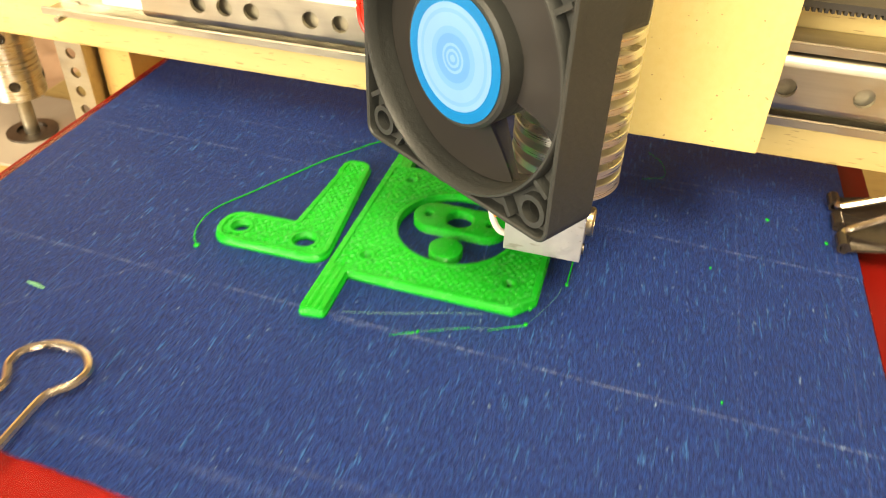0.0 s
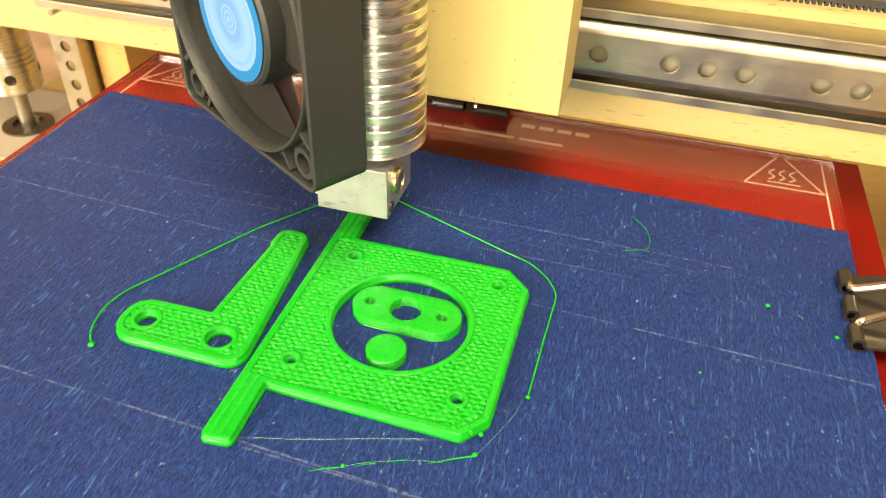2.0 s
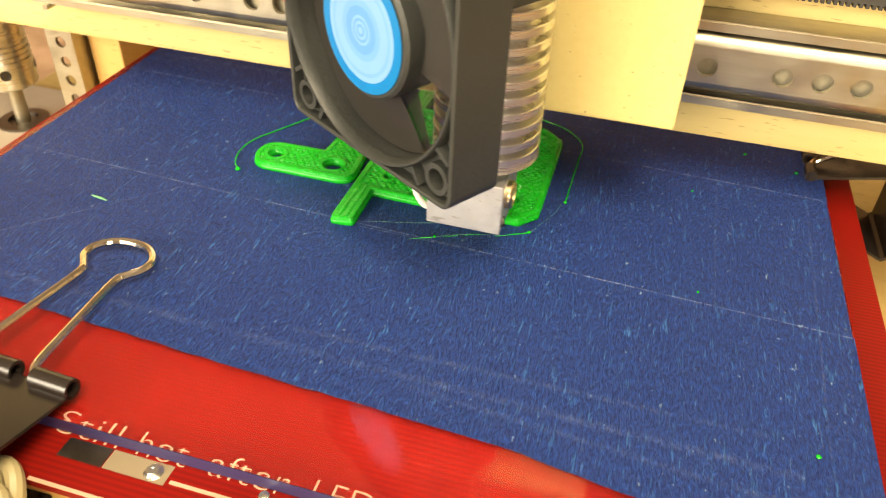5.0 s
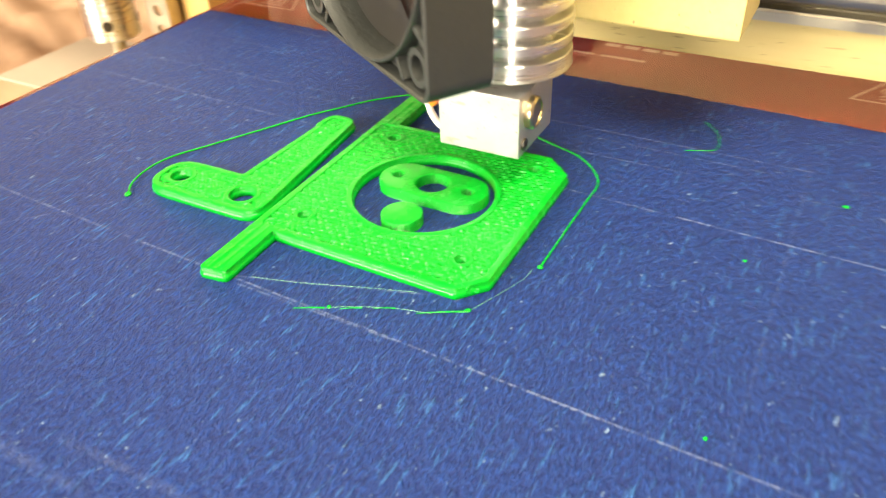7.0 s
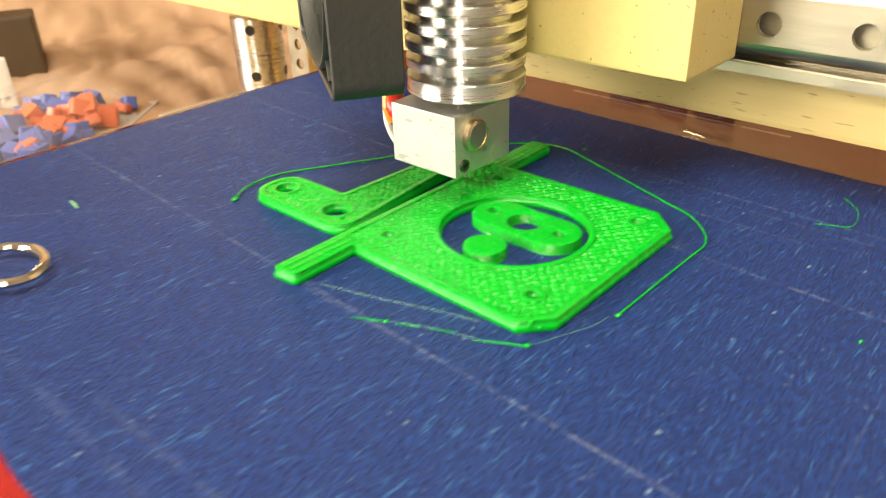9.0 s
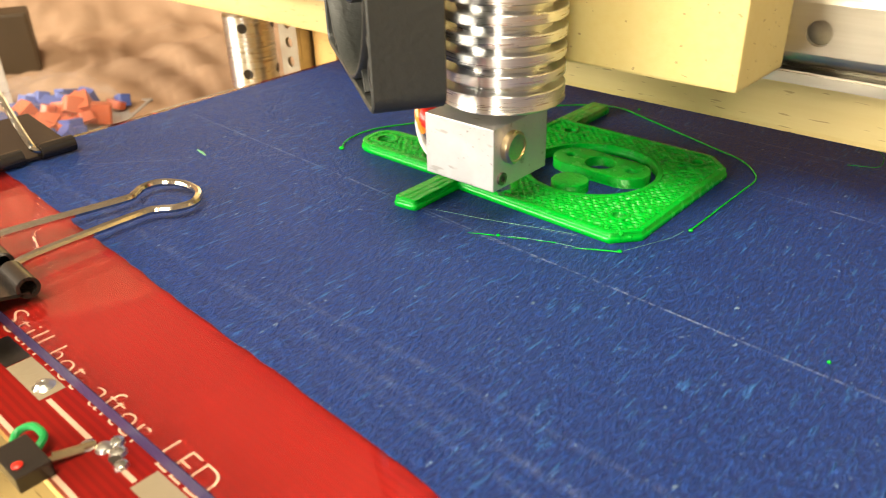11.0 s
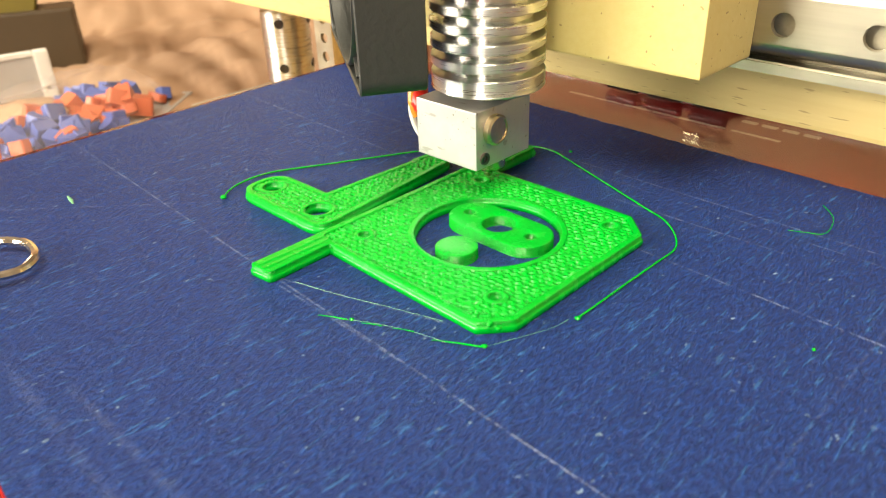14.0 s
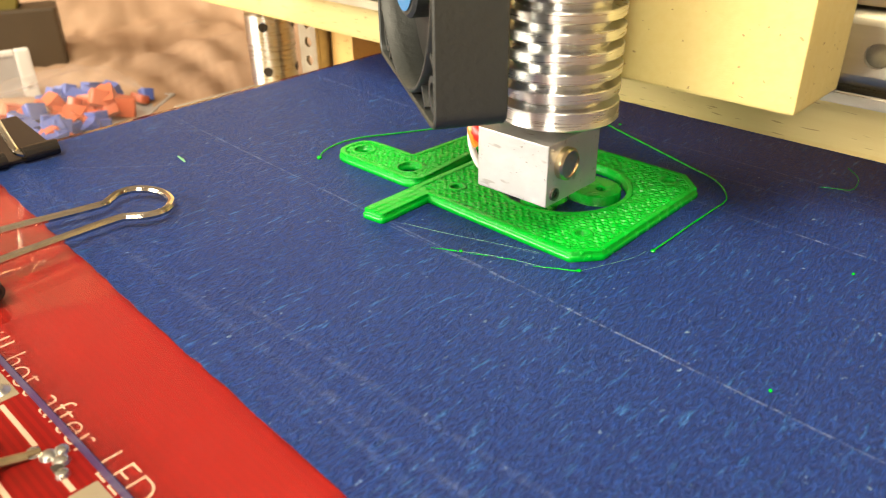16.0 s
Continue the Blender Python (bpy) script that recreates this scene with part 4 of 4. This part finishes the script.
# ---- the moving print head ----
def print_head():
    head = thing("print_head", 35, 10, 26.4, "print head with aluminium hot end and black cooling fan", "print head")
    ox, oy, oz = 35, 10, 26.4
    at = lambda x, y, z: (x - ox, y - oy, z - oz)
    part("carriage_plate", box(-2 - ox, 72.4 - ox, 23.7 - oy, 43.6 - oy, 0, 80, 0.5), BOARD, head, "pale fibreboard carriage block")
    # inner half of the drawer slide
    holes = [loop_ring(22, 2.25, x - ox, 33.1 - oz) for x in (-67, -59.4, -51.8, -35.6, -27.6, 77.6, 93.8, 102.1, 110.2, 126.2, 134.2, 142.4, 158.5)]
    part("slide_member", prism(rounded([(-84 - ox, 29.4 - oz), (176 - ox, 29.4 - oz), (176 - ox, 38.0 - oz), (-84 - ox, 38.0 - oz)], 0.4), holes, -(43.6 - oy + 1.2), -(43.6 - oy), axis="y"), ZINC, head, "zinc-plated inner member of the drawer slide")
    for sgn, zc in ((1, 38.0), (-1, 29.4)):
        bm = bmesh.new()
        prof = [(43.6 - oy + 1.2 * 0 + 3.2 * (1 - math.cos(a)) - 0.0, (zc - oz) + sgn * 2.6 * math.sin(a)) for a in np.linspace(0, 1.9, 8)]
        back = [(py + 1.1, pz - sgn * 0.6) for py, pz in prof[::-1]]
        loop = prof + back
        ends = [[bm.verts.new((sx, py, pz)) for py, pz in loop] for sx in (-84 - ox, 176 - ox)]
        k = len(loop)
        for i in range(k):
            bm.faces.new([ends[0][i], ends[0][(i + 1) % k], ends[1][(i + 1) % k], ends[1][i]])
        bm.faces.new(ends[0])
        bm.faces.new(ends[1][::-1])
        bmesh.ops.recalc_face_normals(bm, faces=bm.faces)
        part("slide_flange", bm, ZINC, head, smooth=True)
    part("slide_stop", box(-97 - ox, -84.2 - ox, 44 - oy, 49 - oy, 29 - oz, 39 - oz, 1.2), WHITE_SLEEVE, head, "white plastic slide stop")
    # finned heat sink
    prof = [(4.2, 22.3 - oz), (11.0, 22.3 - oz), (11.3, 22.6 - oz)]
    z = 22.6
    for i in range(14):
        top = 25.6 if i == 0 else z + 1.85
        prof += [(11.2, z - oz + 0.2), (11.2, top - oz - 0.15), (11.0, top - oz), (8.6, top - oz), (8.6, top + 1.5 - oz), (11.0, top + 1.5 - oz)]
        z = top + 1.5
    prof += [(11.2, z - oz + 0.2), (11.2, z + 3 - oz), (3, z + 3 - oz)]
    part("heat_sink", lathe(prof, n=72), ALU, head, "turned aluminium heat sink with round fins", smooth=True)
    part("mount", box(-9, 9, 9, 13.7, 50, 66, 1), FAN_BLACK, head)
    part("heat_break", lathe([(2.6, 19.5 - oz), (2.6, 23 - oz)], n=20), ZINC, head, smooth=True)
    block = part("heater_block", box(*[v for a, b, o in ((25.6, 41.6, ox), (-1.0, 15.0, oy), (8.6, 20.3, oz)) for v in (a - o, b - o)], 0.25), BLOCK_ALU, head, "milled aluminium heater block")
    part("heater_cartridge", lathe([(3.0, 0), (3.0, 1.6), (2.6, 2.0), (2.3, 2.0), (2.3, 1.8), (0, 1.8)], n=28, axis="x", at=at(41.1, 4.0, 15.9)), BRASS, block, "brass-coloured heater cartridge end", smooth=True)
    part("clamp_screw", lathe([(1.2, 0), (1.2, 0.5), (0.6, 0.5), (0.6, 0.1), (0, 0.1)], n=16, axis="x", at=at(41.5, 1.3, 10.6)), STEEL_DARK, block, smooth=True)
    part("nozzle", lathe([(0.5, 2.35 - oz), (1.2, 3.4 - oz), (3.2, 4.6 - oz), (3.5, 5.0 - oz), (3.5, 8.7 - oz)], n=24), BRASS, head, "brass nozzle", smooth=True)
    # wires and tape at the block
    part("wire_sleeve", tube(smooth_line([at(25.8, 2.4, 10.0), at(24.2, 1.4, 11.2), at(22.8, 0.8, 14), at(22.0, 1.0, 17.5), at(21.2, 3, 21), at(17, 9, 27), at(8, 19, 40), at(2, 25, 60)], 6), 0.7, 10), WHITE_SLEEVE, head, "white glass-fibre wire sleeve", smooth=True)
    part("red_sleeve", tube(smooth_line([at(25.8, 2.6, 17.2), at(23.2, 2.2, 17.8), at(21.6, 3.6, 20), at(18, 7, 25), at(13, 11, 31), at(8, 16, 40)], 6), 2.0, 12), RED, head, "red insulating sleeve", smooth=True)
    part("amber_wrap", tube(smooth_line([at(23.2, 1.5, 15.2), at(22.4, 1.2, 17.5), at(21.6, 2.0, 20), at(19.8, 3.4, 22.4)], 6), 1.1, 10), ORANGE, head, "amber heat-proof tape", smooth=True)
    # the cooling fan, turned towards the bed's front corner
    yaw = math.degrees(math.atan2(-0.545, 0.838))
    fan_at = Matrix.Translation(Vector(at(15.3, -10.0, 52.6))) @ Matrix.Rotation(radians(yaw), 4, "Z")

    def fan_part(name, bm, mat, parent, label="", smooth=False):
        bmesh.ops.transform(bm, matrix=fan_at, verts=bm.verts)
        return part(name, bm, mat, parent, label, smooth)

    h = 25.1
    sq = rounded([(-h, -h), (h, -h), (h, h), (-h, h)], 3.2, 6)
    screw = [loop_ring(16, 2.0, a, b) for a in (-20.4, 20.4) for b in (-20.4, 20.4)]
    bore = loop_ring(72, 24.3)
    frame_ = fan_part("fan_frame", prism(sq, [bore] + screw, -11.7, -2.6, [(0, -0.3), (0.03, 0), (1, 0)], axis="y"), FAN_BLACK, head, "square black fan frame", smooth=True)
    # shallow corner pockets between an outer wall and the rim of the bore
    fan_part("outer_wall", prism(sq, [offset_loop(sq, -0.9)], -2.6, -0.06, [(0, 0), (0.9, 0), (1, -0.25)], axis="y"), FAN_BLACK, frame_, smooth=True)
    fan_part("bore_rim", prism(loop_ring(72, 25.0), [loop_ring(72, 24.0)], -2.6, 0, [(0, 0), (0.8, 0), (1, -0.3)], axis="y"), FAN_BLACK, frame_, smooth=True)
    for a in (45, 135, 225, 315):
        for k in (-11, 11):
            bm = box(24.6, 28.6, 0.5, 2.7, -0.45, 0.45)
            bmesh.ops.rotate(bm, cent=(0, 0, 0), matrix=Matrix.Rotation(radians(-(a + k)), 3, "Y"), verts=bm.verts)
            fan_part("rib", bm, FAN_BLACK, frame_)
    for a in (-20.4, 20.4):
        for b in (-20.4, 20.4):
            fan_part("screw_boss", prism(loop_ring(16, 3.1, a, b), [loop_ring(16, 2.05, a, b)], -2.7, -0.9, axis="y"), FAN_BLACK, frame_, smooth=True)
    fan_part("hub", lathe([(0, 10), (12.4, 10), (12.6, 1.2), (12.0, 0.6), (0, 0.5)], n=48, axis="y"), FAN_BLACK, frame_, "black fan hub", smooth=True)
    bands = ((9.3, 11.4, LABEL_RING), (8.3, 9.35, LABEL_PALE), (7.6, 8.35, LABEL_LIGHT), (5.4, 7.65, LABEL_PALE), (4.2, 5.45, LABEL_LIGHT), (2.6, 4.25, LABEL_MID),
             (2.1, 2.65, LABEL_PALE), (1.6, 2.15, LABEL_MID), (1.1, 1.65, LABEL_PALE), (0.6, 1.15, LABEL_MID), (0.0, 0.65, LABEL_PALE))
    for k, (r0, r1, mat) in enumerate(bands):
        name, d = ("label_band" if k else "label_ring"), 0.45 - 0.008 * k
        prof = [(r0, d), (r1, d), (r1, d - 0.1), (r0, d - 0.1)] if r0 else [(0, d), (r1, d), (r1, d - 0.1), (0, d - 0.1)]
        bm = lathe(prof + ([prof[0]] if r0 else []), n=56, axis="y") if not r0 else None
        if r0:
            bm = prism(loop_ring(56, r1), [loop_ring(56, r0)], -d, -d + 0.1, axis="y")
        fan_part(name, bm, mat, frame_, "spinning blue label" if r0 > 9 else "")
    for y0, y1, t0, t1, mat in ((4.4, 6.0, -22, 298, SMOKE), (8.6, 7.8, -22, 298, SMOKE), (5.4, 6.4, 298, 338, SMOKE_THIN)):
        bm = bmesh.new()
        rings = [[bm.verts.new((r * math.cos(t), y0 + (y1 - y0) * s_ + 0.12 * math.sin(7 * t), r * math.sin(t))) for t in np.linspace(radians(t0), radians(t1), 84)]
                 for r, s_ in ((12.4, 0), (16, 0.4), (19.6, 0.75), (23.9, 1))]
        for p, q in zip(rings, rings[1:]):
            for j in range(83):
                bm.faces.new([p[j], p[j + 1], q[j + 1], q[j]])
        fan_part("blade_disc", bm, mat, frame_, "fan blades smeared by their spin", smooth="all")
    for a in (35, 155, 290):
        bm = box(12, 24.6, 10, 11, -1.2, 1.2)
        bmesh.ops.rotate(bm, cent=(0, 0, 0), matrix=Matrix.Rotation(radians(a), 3, "Y"), verts=bm.verts)
        fan_part("strut", bm, FAN_BLACK, frame_)
    fan_part("bracket", box(6, 20, 10.8, 26, 6, 14, 1), FAN_BLACK, head)
    for k in (0, 1.4):
        fan_part("fan_wire", tube(smooth_line([(-23.8, 6 + k, 12), (-29.4 - k, 6, 6), (-31.6 - k, 5, 0), (-30.0 - k, 5, -6), (-24, 6 + k, -10), (-22, 9, -12)], 6), 0.65, 8), RED, frame_, "thin red fan wire", smooth=True)
    return head


room()
machine_frame()
kraft_sheet()
scrap_bin()
heated_bed()
printed_pieces()
clips()
HEAD = print_head()


def motions():
    for ob, x, y, z, rz in BED_THINGS:
        walk(ob, [(t, pose(x / 1000, (y + b) / 1000, z / 1000, 0, 0, rz)) for t, b in BED_ROWS])
    walk(HEAD, [(t, pose((35 + s) / 1000, 0.010, 0.0264)) for t, s in HEAD_ROWS])


motions()
